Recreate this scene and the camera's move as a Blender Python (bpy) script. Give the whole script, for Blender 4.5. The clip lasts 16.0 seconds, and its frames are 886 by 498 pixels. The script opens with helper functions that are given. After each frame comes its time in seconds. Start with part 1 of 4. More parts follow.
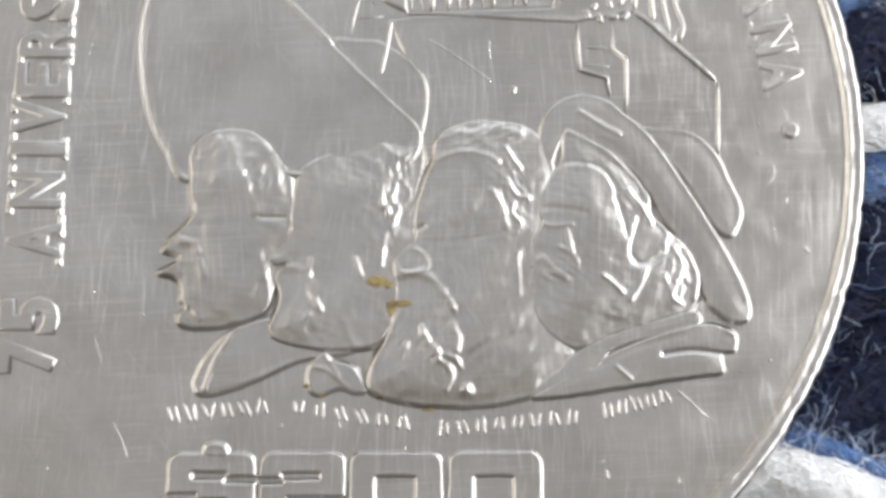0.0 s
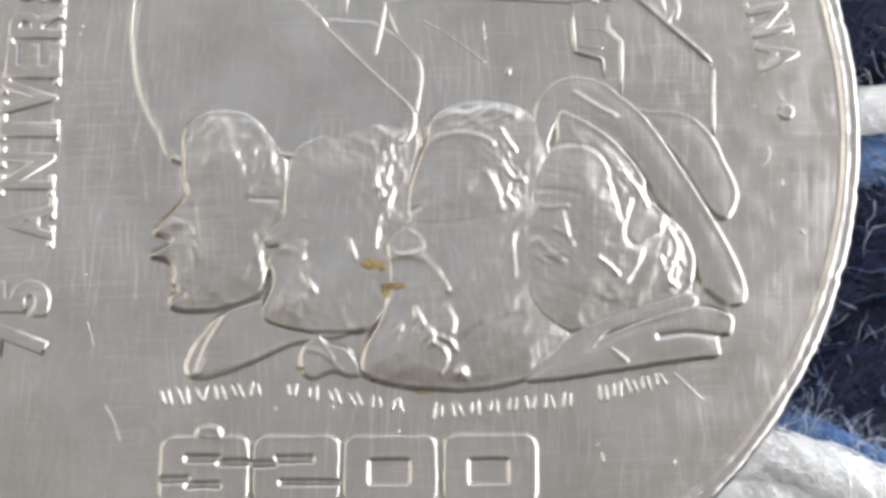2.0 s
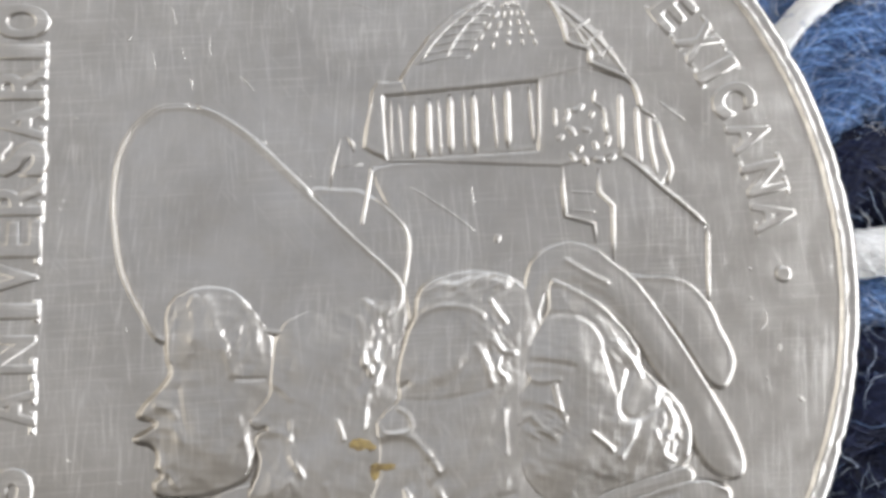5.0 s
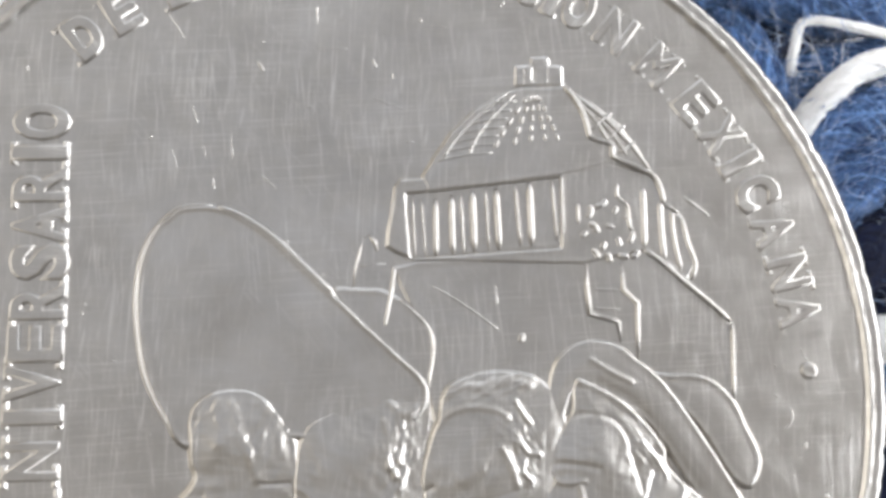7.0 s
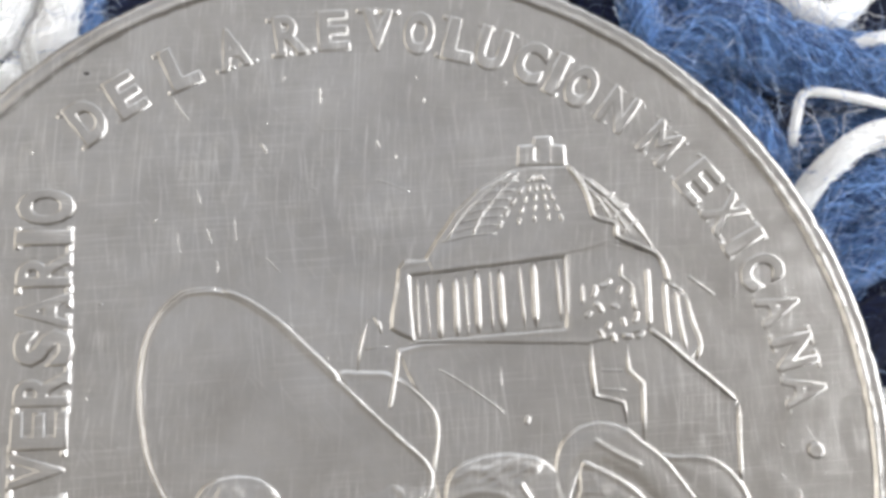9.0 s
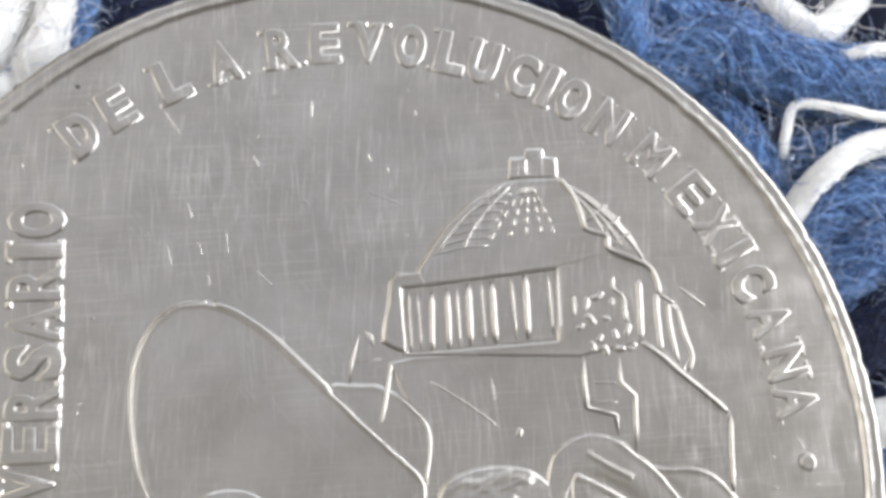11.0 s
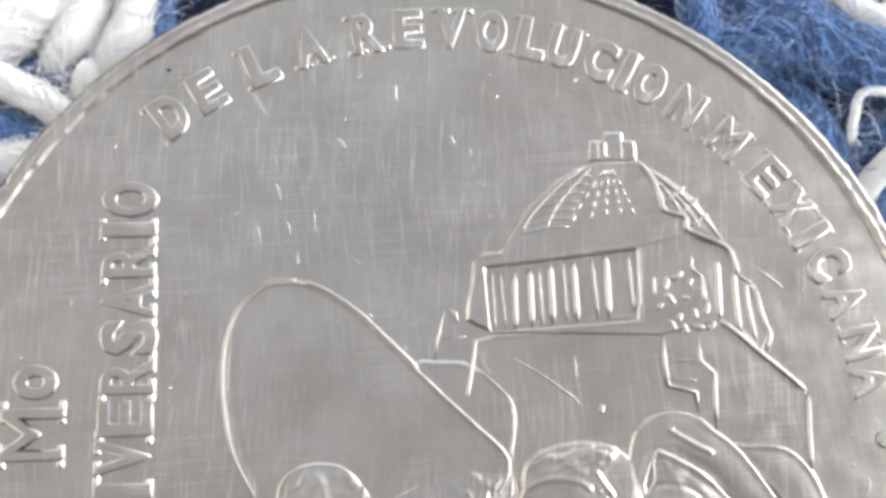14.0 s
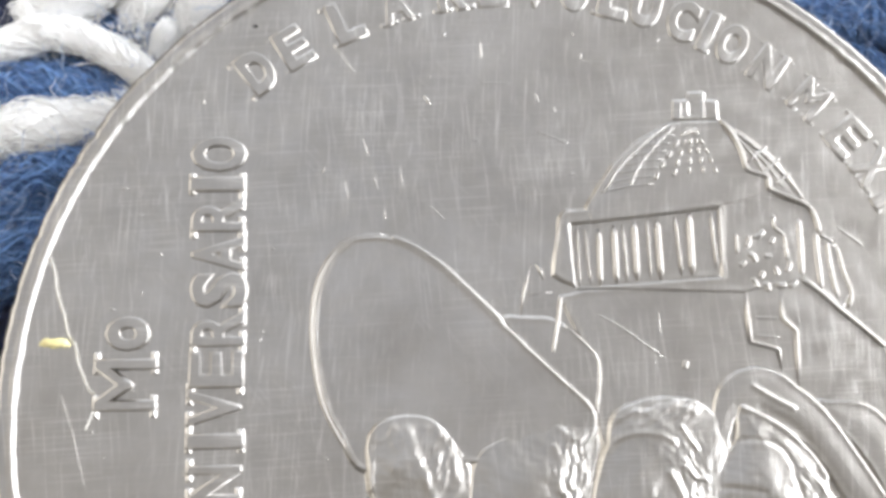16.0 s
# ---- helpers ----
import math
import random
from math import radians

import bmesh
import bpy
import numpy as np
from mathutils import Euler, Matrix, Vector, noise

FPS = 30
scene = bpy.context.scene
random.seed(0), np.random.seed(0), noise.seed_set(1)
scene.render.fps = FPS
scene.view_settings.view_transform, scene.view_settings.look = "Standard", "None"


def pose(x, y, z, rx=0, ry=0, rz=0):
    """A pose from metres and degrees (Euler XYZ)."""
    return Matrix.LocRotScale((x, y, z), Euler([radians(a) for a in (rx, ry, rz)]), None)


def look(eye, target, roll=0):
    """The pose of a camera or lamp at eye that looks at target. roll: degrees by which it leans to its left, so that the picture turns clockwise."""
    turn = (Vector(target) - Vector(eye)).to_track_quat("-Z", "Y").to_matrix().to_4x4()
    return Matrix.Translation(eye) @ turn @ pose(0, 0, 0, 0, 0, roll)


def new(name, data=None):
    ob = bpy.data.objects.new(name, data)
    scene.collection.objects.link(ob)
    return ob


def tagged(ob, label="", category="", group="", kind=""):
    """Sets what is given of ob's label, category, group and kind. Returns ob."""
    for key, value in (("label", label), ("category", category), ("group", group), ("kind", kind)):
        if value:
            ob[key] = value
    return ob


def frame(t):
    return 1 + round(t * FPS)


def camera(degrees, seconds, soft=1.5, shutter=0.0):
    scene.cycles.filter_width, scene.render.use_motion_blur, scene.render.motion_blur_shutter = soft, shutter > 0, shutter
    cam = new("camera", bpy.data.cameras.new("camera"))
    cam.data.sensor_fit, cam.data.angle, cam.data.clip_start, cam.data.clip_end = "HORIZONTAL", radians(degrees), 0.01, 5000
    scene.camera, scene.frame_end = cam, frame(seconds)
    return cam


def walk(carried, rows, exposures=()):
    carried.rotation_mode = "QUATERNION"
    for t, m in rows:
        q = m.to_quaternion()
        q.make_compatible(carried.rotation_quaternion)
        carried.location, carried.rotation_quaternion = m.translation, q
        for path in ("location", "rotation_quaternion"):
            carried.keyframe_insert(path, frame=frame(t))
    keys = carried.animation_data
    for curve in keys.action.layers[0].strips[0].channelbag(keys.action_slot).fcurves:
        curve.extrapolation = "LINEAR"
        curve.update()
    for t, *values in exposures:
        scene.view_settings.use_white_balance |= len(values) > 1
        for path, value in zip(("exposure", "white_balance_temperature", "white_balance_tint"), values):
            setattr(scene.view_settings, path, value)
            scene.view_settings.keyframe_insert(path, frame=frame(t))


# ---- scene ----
cam = camera(46.0, 16.0, soft=3.9)
# seconds, place in metres, turn in degrees
PATH = [
    (0.0, 0.00073, -0.00783, 0.03877, 8.53, -3.42, 0.00),
    (0.5, 0.00063, -0.00806, 0.03872, 8.13, -3.58, -0.04),
    (1.0, 0.00039, -0.00839, 0.03868, 8.22, -3.67, -0.02),
    (1.5, 0.00055, -0.00852, 0.03864, 8.38, -3.48, 0.00),
    (2.0, 0.00075, -0.00815, 0.03856, 8.24, -3.70, -0.09),
    (2.5, 0.00128, -0.00775, 0.03845, 8.24, -3.53, -0.22),
    (3.0, 0.00156, -0.00699, 0.03832, 8.13, -3.28, -0.36),
    (3.5, 0.00177, -0.00595, 0.03846, 8.42, -3.33, -0.65),
    (4.0, 0.00166, -0.00505, 0.03861, 8.35, -3.30, -0.71),
    (6.5, 0.00067, -0.00123, 0.03868, 8.38, -3.38, -1.09),
    (7.0, 0.00059, -0.00066, 0.03885, 8.51, -3.28, -1.14),
    (7.5, 0.00041, 0.00004, 0.03897, 9.07, -3.23, -1.31),
    (8.0, 0.00057, 0.00040, 0.03881, 9.57, -3.29, -1.46),
    (8.5, 0.00039, 0.00071, 0.03900, 9.39, -3.22, -1.52),
    (9.0, 0.00052, 0.00092, 0.03906, 9.89, -3.17, -1.56),
    (11.5, 0.00058, 0.00102, 0.03913, 10.45, -3.52, -1.76),
    (12.0, 0.00039, 0.00092, 0.03920, 10.52, -3.52, -1.72),
    (12.5, 0.00023, 0.00091, 0.03917, 10.43, -3.79, -1.75),
    (13.0, 0.00016, 0.00092, 0.03925, 10.31, -3.42, -1.68),
    (13.5, -0.00067, 0.00078, 0.03941, 10.37, -3.45, -1.61),
    (14.0, -0.00159, 0.00027, 0.03947, 10.63, -3.04, -1.43),
    (14.5, -0.00188, 0.00021, 0.03936, 10.53, -3.20, -1.35),
    (15.0, -0.00224, 0.00008, 0.03931, 10.45, -3.30, -1.34),
    (15.5, -0.00317, -0.00012, 0.03940, 10.33, -3.17, -1.25),
    (16.0, -0.00403, -0.00053, 0.03946, 9.76, -3.03, -1.01),
]
walk(cam, [(t, pose(*row)) for t, *row in PATH], [(0.0, 0.0), (4.0, -0.03), (9.0, 0.0), (13.0, 0.05), (16.0, 0.14)])

# ---- world, window and fill light, exposure ----
world = bpy.data.worlds.new("world")
scene.world = world
world.use_nodes = True
wn = world.node_tree
sky = wn.nodes.new("ShaderNodeTexSky")
sky.sky_type, sky.sun_disc = "NISHITA", False
sky.sun_elevation, sky.sun_rotation = radians(35), radians(80)
wn.links.new(sky.outputs[0], wn.nodes["Background"].inputs[0])
wn.nodes["Background"].inputs[1].default_value = 0.1

EAST, WEST, NORTH, SOUTH, ROOF = 1.6, -2.2, 1.6, -1.6, 2.5
# area light per unseen opening: name, centre, point it faces, width, height, radiance, colour
OPENINGS = {
    "window_1": ((EAST - 0.02, 0.30, 0.90), (0.0, 0.30, 0.90), 2.4, 1.4, 7.4, (0.94, 0.965, 1.0)),
    "window_2": ((0.25, NORTH - 0.02, 0.95), (0.25, 0.0, 0.95), 2.4, 1.5, 1.6, (0.95, 0.97, 1.0)),
    # added west light that warms the coin's left-facing edges
    "fill_west": ((WEST + 0.02, 0.30, 0.95), (0.0, 0.30, 0.95), 2.4, 1.7, 2.6, (1.0, 0.91, 0.77)),
    # added roof light, gives the coin's flat field an even reflection
    "roof_fill": ((-0.66, 0.60, ROOF - 0.02), (-0.66, 0.60, 0.0), 2.85, 1.8, 0.62, (1.0, 0.968, 0.92)),
}


def daylight(name, place, aim, wide, high, radiance, tint):
    lamp = bpy.data.lights.new(name + "_daylight", "AREA")
    lamp.shape, lamp.size, lamp.size_y, lamp.energy, lamp.color = "RECTANGLE", wide, high, radiance * math.pi * wide * high, tint
    new(name + "_daylight", lamp).matrix_world = look(place, aim, 0)


for name in ("window_1", "window_2", "fill_west"):
    daylight(name, *OPENINGS[name])
# added roof light in two parts; the brighter west one lifts the coin's left
(sx, sy, sz), _, wide, high, radiance, tint = OPENINGS["roof_fill"]
SPLIT = -0.55
for x0, x1, gain, tone in ((sx - wide / 2, SPLIT, 1.17, (1.0, 0.96, 0.895)), (SPLIT, sx + wide / 2, 0.94, tint)):
    x = (x0 + x1) / 2
    daylight("roof_fill", (x, sy, sz), (x, sy, 0.0), x1 - x0, high, radiance * gain, tone)

# ---- materials ----
MM = 0.001


def nodes_of(name):
    m = bpy.data.materials.new(name)
    m.use_nodes = True
    nt = m.node_tree
    return m, nt, nt.nodes["Principled BSDF"]


def node(nt, kind, **sets):
    n = nt.nodes.new(kind)
    for k, v in sets.items():
        if k in n.inputs:
            n.inputs[k].default_value = v
    return n


def mapped(nt, scale, rot=0.0):
    co = nt.nodes.new("ShaderNodeTexCoord")
    mp = nt.nodes.new("ShaderNodeMapping")
    mp.inputs["Scale"].default_value = scale
    turn = nt.nodes.new("ShaderNodeMapping")
    turn.inputs["Rotation"].default_value = (0, 0, radians(rot))
    nt.links.new(co.outputs["Object"], turn.inputs[0])
    nt.links.new(turn.outputs[0], mp.inputs[0])
    return mp


def ramp(nt, src, a, b, ca=(0, 0, 0, 1), cb=(1, 1, 1, 1)):
    r = nt.nodes.new("ShaderNodeValToRGB")
    r.color_ramp.elements[0].position, r.color_ramp.elements[0].color = a, ca
    r.color_ramp.elements[1].position, r.color_ramp.elements[1].color = b, cb
    nt.links.new(src, r.inputs[0])
    return r


def noise_tex(nt, scale, rot=0.0, detail=2.0, rough=0.5):
    n = nt.nodes.new("ShaderNodeTexNoise")
    n.inputs["Scale"].default_value = 1.0
    n.inputs["Detail"].default_value = detail
    n.inputs["Roughness"].default_value = rough
    nt.links.new(mapped(nt, scale, rot).outputs[0], n.inputs["Vector"])
    return n


def math_node(nt, op, a, b):
    n = nt.nodes.new("ShaderNodeMath")
    n.operation = op
    for i, v in enumerate((a, b)):
        if isinstance(v, (int, float)):
            n.inputs[i].default_value = v
        else:
            nt.links.new(v, n.inputs[i])
    return n.outputs[0]


def coin_metal(name, scratch=1.0):
    """Worn cupronickel: hairline scratches in several directions, patchy shine, faint tarnish."""
    m, nt, p = nodes_of(name)
    nt.nodes.remove(p)
    p = nt.nodes.new("ShaderNodeBsdfAnisotropic")
    p.distribution = "BECKMANN"
    nt.links.new(p.outputs[0], nt.nodes["Material Output"].inputs[0])
    tone = noise_tex(nt, (420, 420, 420), 0, 6, 0.68)
    col = ramp(nt, tone.outputs[0], 0.3, 0.7, (0.385, 0.365, 0.34, 1), (0.50, 0.482, 0.46, 1))
    total = None
    for sx, sy, rot, lo, hi, gain in ((17000, 300, 3, 0.59, 0.72, 1.2), (360, 17000, -3, 0.57, 0.72, 0.7), (15000, 380, -6, 0.60, 0.72, 1.0), (600, 15000, 4, 0.60, 0.74, 0.35), (15000, 900, 14, 0.60, 0.74, 0.45),
                                      (13000, 900, -38, 0.62, 0.74, 0.4), (9000, 900, 6, 0.62, 0.72, 0.9)):
        line = ramp(nt, noise_tex(nt, (sx, sy, 400), rot, 1).outputs[0], lo, hi).outputs[0]
        patch = ramp(nt, noise_tex(nt, (260, 260, 260), rot * 3 + 11, 2).outputs[0], 0.36, 0.60).outputs[0]
        one = math_node(nt, "MULTIPLY", math_node(nt, "MULTIPLY", line, patch), gain * scratch)
        total = one if total is None else math_node(nt, "ADD", total, one)
    # scratches are also tinted paler, their glint put into the colour
    scratch_glint = nt.nodes.new("ShaderNodeMixRGB")
    scratch_glint.blend_type = "MIX"
    scratch_glint.inputs[2].default_value = (0.66, 0.645, 0.62, 1)
    nt.links.new(math_node(nt, "MINIMUM", math_node(nt, "MULTIPLY", total, 0.6), 0.85), scratch_glint.inputs[0])
    nt.links.new(col.outputs[0], scratch_glint.inputs[1])
    nt.links.new(scratch_glint.outputs[0], p.inputs["Color"])
    grain = noise_tex(nt, (7000, 7000, 7000), 0, 3)
    swell = noise_tex(nt, (1700, 1700, 1700), 0, 3)
    h = math_node(nt, "SUBTRACT", math_node(nt, "ADD", math_node(nt, "MULTIPLY", grain.outputs[0], 0.8), math_node(nt, "MULTIPLY", swell.outputs[0], 1.2)), math_node(nt, "MULTIPLY", total, 0.7))
    b = nt.nodes.new("ShaderNodeBump")
    b.inputs["Strength"].default_value, b.inputs["Distance"].default_value = 0.22, 0.000012
    nt.links.new(h, b.inputs["Height"])
    nt.links.new(b.outputs[0], p.inputs["Normal"])
    rg = ramp(nt, noise_tex(nt, (1500, 1500, 1500), 0, 4).outputs[0], 0.3, 0.75, (0.36,) * 3 + (1,), (0.45,) * 3 + (1,))
    nt.links.new(rg.outputs[0], p.inputs["Roughness"])
    return m


METAL = coin_metal("worn_cupronickel")


def yarn_mat(name, dark, light, sheen, mottle=0.5):
    m, nt, p = nodes_of(name)
    g = nt.nodes.new("ShaderNodeNewGeometry")
    r = ramp(nt, g.outputs["Random Per Island"], 0.0, 1.0, dark, light)
    n = noise_tex(nt, (2500, 2500, 2500), 0, 3)
    mx = nt.nodes.new("ShaderNodeMixRGB")
    mx.blend_type = "MULTIPLY"
    mx.inputs[0].default_value = 0.5
    nt.links.new(r.outputs[0], mx.inputs[1])
    nt.links.new(ramp(nt, n.outputs[0], 0.3, 0.7, (mottle, mottle, mottle, 1)).outputs[0], mx.inputs[2])
    nt.links.new(mx.outputs[0], p.inputs["Base Color"])
    bump = nt.nodes.new("ShaderNodeBump")
    bump.inputs["Strength"].default_value, bump.inputs["Distance"].default_value = 0.8 * (1.15 - mottle), 0.00012
    nt.links.new(noise_tex(nt, (5500, 5500, 5500), 0, 4, 0.65).outputs[0], bump.inputs["Height"])
    nt.links.new(bump.outputs[0], p.inputs["Normal"])
    p.inputs["Roughness"].default_value = 0.8
    p.inputs["Sheen Weight"].default_value = sheen
    p.inputs["Sheen Roughness"].default_value = 0.4
    return m


BLUE = yarn_mat("blue_wool", (0.010, 0.04, 0.17, 1), (0.27, 0.52, 1.0, 1), 0.4, 0.35)
# navy dye darkened further with the shade low between the strands
SHADED_NAVY = yarn_mat("shaded_navy_wool", (0.003, 0.005, 0.016, 1), (0.016, 0.028, 0.10, 1), 0.05)
WHITE = yarn_mat("white_wool", (0.95, 0.95, 0.95, 1), (0.97, 0.97, 0.97, 1), 0.7, 0.97)
FUZZ = yarn_mat("loose_fibre", (0.12, 0.24, 0.55, 1), (0.68, 0.78, 0.94, 1), 0.2)


def plain_mat(name, c0, c1, scale, rough):
    m, nt, p = nodes_of(name)
    n = noise_tex(nt, (scale,) * 3, 0, 4)
    nt.links.new(ramp(nt, n.outputs[0], 0.3, 0.7, c0 + (1,), c1 + (1,)).outputs[0], p.inputs["Base Color"])
    p.inputs["Roughness"].default_value = rough
    return m


PLASTER = plain_mat("warm_white_plaster", (0.70, 0.665, 0.61), (0.76, 0.725, 0.67), 6, 0.9)
CEILING = plain_mat("grey_ceiling_boards", (0.60, 0.57, 0.53), (0.66, 0.628, 0.585), 6, 0.9)
# unseen walls kept dark, so the coin's south edges and right side reflect less
DARKWALL = plain_mat("dimmed_reflection_wall", (0.22, 0.21, 0.20), (0.27, 0.26, 0.25), 6, 0.9)
BOARDS = plain_mat("dark_floor", (0.055, 0.05, 0.045), (0.075, 0.068, 0.06), 20, 0.6)
FRAME = plain_mat("white_frame_paint", (0.76, 0.76, 0.75), (0.8, 0.8, 0.79), 30, 0.4)
STAIN = plain_mat("ochre_residue", (0.08, 0.05, 0.02), (0.30, 0.225, 0.085), 4000, 0.7)
CRUMB = plain_mat("pale_yellow_crumb", (0.78, 0.68, 0.30), (0.88, 0.82, 0.50), 3000, 0.6)
HAIR = plain_mat("pale_lint_fibre", (0.72, 0.70, 0.64), (0.84, 0.82, 0.78), 3000, 0.5)
SPECK = plain_mat("dark_speck", (0.02, 0.018, 0.015), (0.05, 0.045, 0.04), 3000, 0.7)


# ---- builders ----
def part(name, bm, material, parent=None, label="", smooth=True):
    me = bpy.data.meshes.new(name)
    bm.to_mesh(me)
    bm.free()
    return mesh_part(name, me, material, parent, label, smooth)


def mesh_part(name, me, material, parent=None, label="", smooth=True):
    if not me.materials:
        me.materials.append(material)
    if smooth:
        me.shade_smooth()
    ob = new(name, me)
    ob.parent = parent
    if label:
        ob["label"] = label
    return ob


def box(bm, lo, hi):
    vs = [bm.verts.new((x, y, z)) for x in (lo[0], hi[0]) for y in (lo[1], hi[1]) for z in (lo[2], hi[2])]
    for f in ((0, 1, 3, 2), (4, 6, 7, 5), (0, 4, 5, 1), (2, 3, 7, 6), (0, 2, 6, 4), (1, 5, 7, 3)):
        bm.faces.new([vs[i] for i in f])


def spline(points, n=6, closed=False):
    """Catmull-Rom curve through the points."""
    p = np.array(points, float)
    if closed:
        p = np.vstack([p[-1], p, p[0], p[1]])
    else:
        p = np.vstack([2 * p[0] - p[1], p, 2 * p[-1] - p[-2]])
    out = []
    for i in range(1, len(p) - 2):
        for k in range(n):
            t = k / n
            a, b, c, d = p[i - 1], p[i], p[i + 1], p[i + 2]
            out.append(0.5 * (2 * b + (c - a) * t + (2 * a - 5 * b + 4 * c - d) * t * t + (3 * b - a - 3 * c + d) * t ** 3))
    if not closed:
        out.append(p[-2])
    return np.array(out)


def line_distance(X, Y, pts, closed=False):
    """Distance from every grid place to a run of segments."""
    best = np.full(X.shape, 1e9)
    q = np.vstack([pts, pts[:1]]) if closed else pts
    for (ax, ay), (bx, by) in zip(q[:-1], q[1:]):
        ex, ey = bx - ax, by - ay
        L = ex * ex + ey * ey + 1e-12
        t = np.clip(((X - ax) * ex + (Y - ay) * ey) / L, 0, 1)
        best = np.minimum(best, (X - ax - t * ex) ** 2 + (Y - ay - t * ey) ** 2)
    return np.sqrt(best)


def signed(X, Y, pts):
    """Distance to a closed outline, positive inside."""
    d = line_distance(X, Y, pts, True)
    inside = np.zeros(X.shape, bool)
    q = np.vstack([pts, pts[:1]])
    for (ax, ay), (bx, by) in zip(q[:-1], q[1:]):
        if ay != by:
            inside ^= ((ay > Y) != (by > Y)) & (X < (bx - ax) * (Y - ay) / (by - ay) + ax)
    return np.where(inside, d, -d)


def ripple(X, Y, size, seed):
    """Soft unevenness of about that size, between -1 and 1."""
    rng = np.random.RandomState(seed)
    out = np.zeros(X.shape)
    for _ in range(9):
        a, ph, s = rng.uniform(0, 6.28), rng.uniform(0, 6.28), size * rng.uniform(0.6, 1.6)
        out += np.sin((X * np.cos(a) + Y * np.sin(a)) * 6.28 / s + ph)
    return out / 5


FZ = 10.0          # height of the coin's field over the floor, mm


def height_mesh(X, Y, Z, keep):
    idx = -np.ones(X.shape, int)
    idx[keep] = np.arange(keep.sum())
    v = np.stack([X[keep], Y[keep], Z[keep]], 1) * MM
    q = np.stack([idx[:-1, :-1], idx[1:, :-1], idx[1:, 1:], idx[:-1, 1:]], -1).reshape(-1, 4)
    q = q[(q >= 0).all(1)]
    me = bpy.data.meshes.new("relief")
    me.vertices.add(len(v))
    me.vertices.foreach_set("co", v.ravel().astype(np.float32))
    me.loops.add(q.size)
    me.loops.foreach_set("vertex_index", q.ravel().astype(np.int32))
    me.polygons.add(len(q))
    me.polygons.foreach_set("loop_start", np.arange(0, q.size, 4, dtype=np.int32))
    me.update(calc_edges=True)
    return me


def relief(name, outline, h, parent, edge=0.14, dome=0.0, soft=0.5, strokes=(), lumps=(), holes=(), curved=True, grow=0.0,
           wear=0.002, lip=0.012, seed=1, step=0.03, lift=0.0, tilt=(0, 0), hair=(), label=""):
    """A raised form on the coin: outline in mm, height, sloping edge, domed middle; strokes and lumps model its surface."""
    pts = spline(outline, 5, True) if curved else np.array(outline, float)
    pad = edge * 1.3 + grow + 0.05
    xs = np.arange(pts[:, 0].min() - pad, pts[:, 0].max() + pad, step)
    ys = np.arange(pts[:, 1].min() - pad, pts[:, 1].max() + pad, step)
    X, Y = np.meshgrid(xs, ys, indexing="ij")
    d = signed(X, Y, pts) + grow
    for hole, g in holes:
        d = np.minimum(d, -(signed(X, Y, np.array(hole, float)) + g))
    d = d + 0.012 * ripple(X, Y, 0.5, seed + 7)
    edge, h = edge * 1.25, h * 0.78
    t = np.clip(d / edge + 0.6, 0, 1)
    up = t * t * (3 - 2 * t)
    body = h + dome * (1 - np.exp(-np.clip(d, 0, None) / soft)) + wear * ripple(X, Y, 0.6, seed) * (0.5 + ripple(X, Y, 2.3, seed + 5)) + wear * 2.0 * ripple(X, Y, 1.7, seed + 3)
    body = body + tilt[0] * (X - X.mean()) + tilt[1] * (Y - Y.mean())
    body = body + lip * np.exp(-((d - 0.08) / 0.07) ** 2)
    for line, w, amp in strokes:
        s = spline(line, 4) if len(line) > 2 else np.array(line, float)
        body = body + 0.55 * amp * np.exp(-(line_distance(X, Y, s) / w) ** 2)
    if hair:
        body = body + 0.009 * ripple(X, Y, 0.36, seed + 9) * (0.5 + 0.6 * ripple(X, Y, 1.3, seed + 2)) + 0.012 * ripple(X, Y, 0.95, seed + 4)
    for (cx, cy), rx, ry, lean, pitch, amp in hair:
        body = body + locks(X, Y, cx, cy, rx, ry, lean, pitch, seed + abs(int(cx * 10))) * amp
    for (cx, cy), rx, ry, amp in lumps:
        body = body + amp * np.exp(-((X - cx) / rx) ** 2 - ((Y - cy) / ry) ** 2)
    Z = FZ + lift - 0.03 + (body + 0.03) * up
    return mesh_part(name, height_mesh(X, Y, Z, d > -edge * 0.75), METAL, parent, label)


def locks(X, Y, cx, cy, rx, ry, lean, pitch, seed):
    """Wavy strands that lie along one direction inside an oval."""
    a = radians(lean)
    u = (X - cx) * math.cos(a) + (Y - cy) * math.sin(a)
    v = (Y - cy) * math.cos(a) - (X - cx) * math.sin(a)
    mask = np.clip(1.4 - 1.4 * np.sqrt(((X - cx) / rx) ** 2 + ((Y - cy) / ry) ** 2), 0, 1)
    bend = 0.35 * pitch * ripple(X, Y, pitch * 3.0, seed) + 0.8 * pitch * ripple(X, Y, pitch * 7.0, seed + 1)
    strand = np.sin(6.283 * (v + bend) / pitch) + 0.6 * np.sin(6.283 * (v - bend) / (pitch * 0.63) + 1.0)
    return mask * strand * (0.30 + 0.24 * ripple(u, v * 0.3, pitch * 2.4, seed + 2))


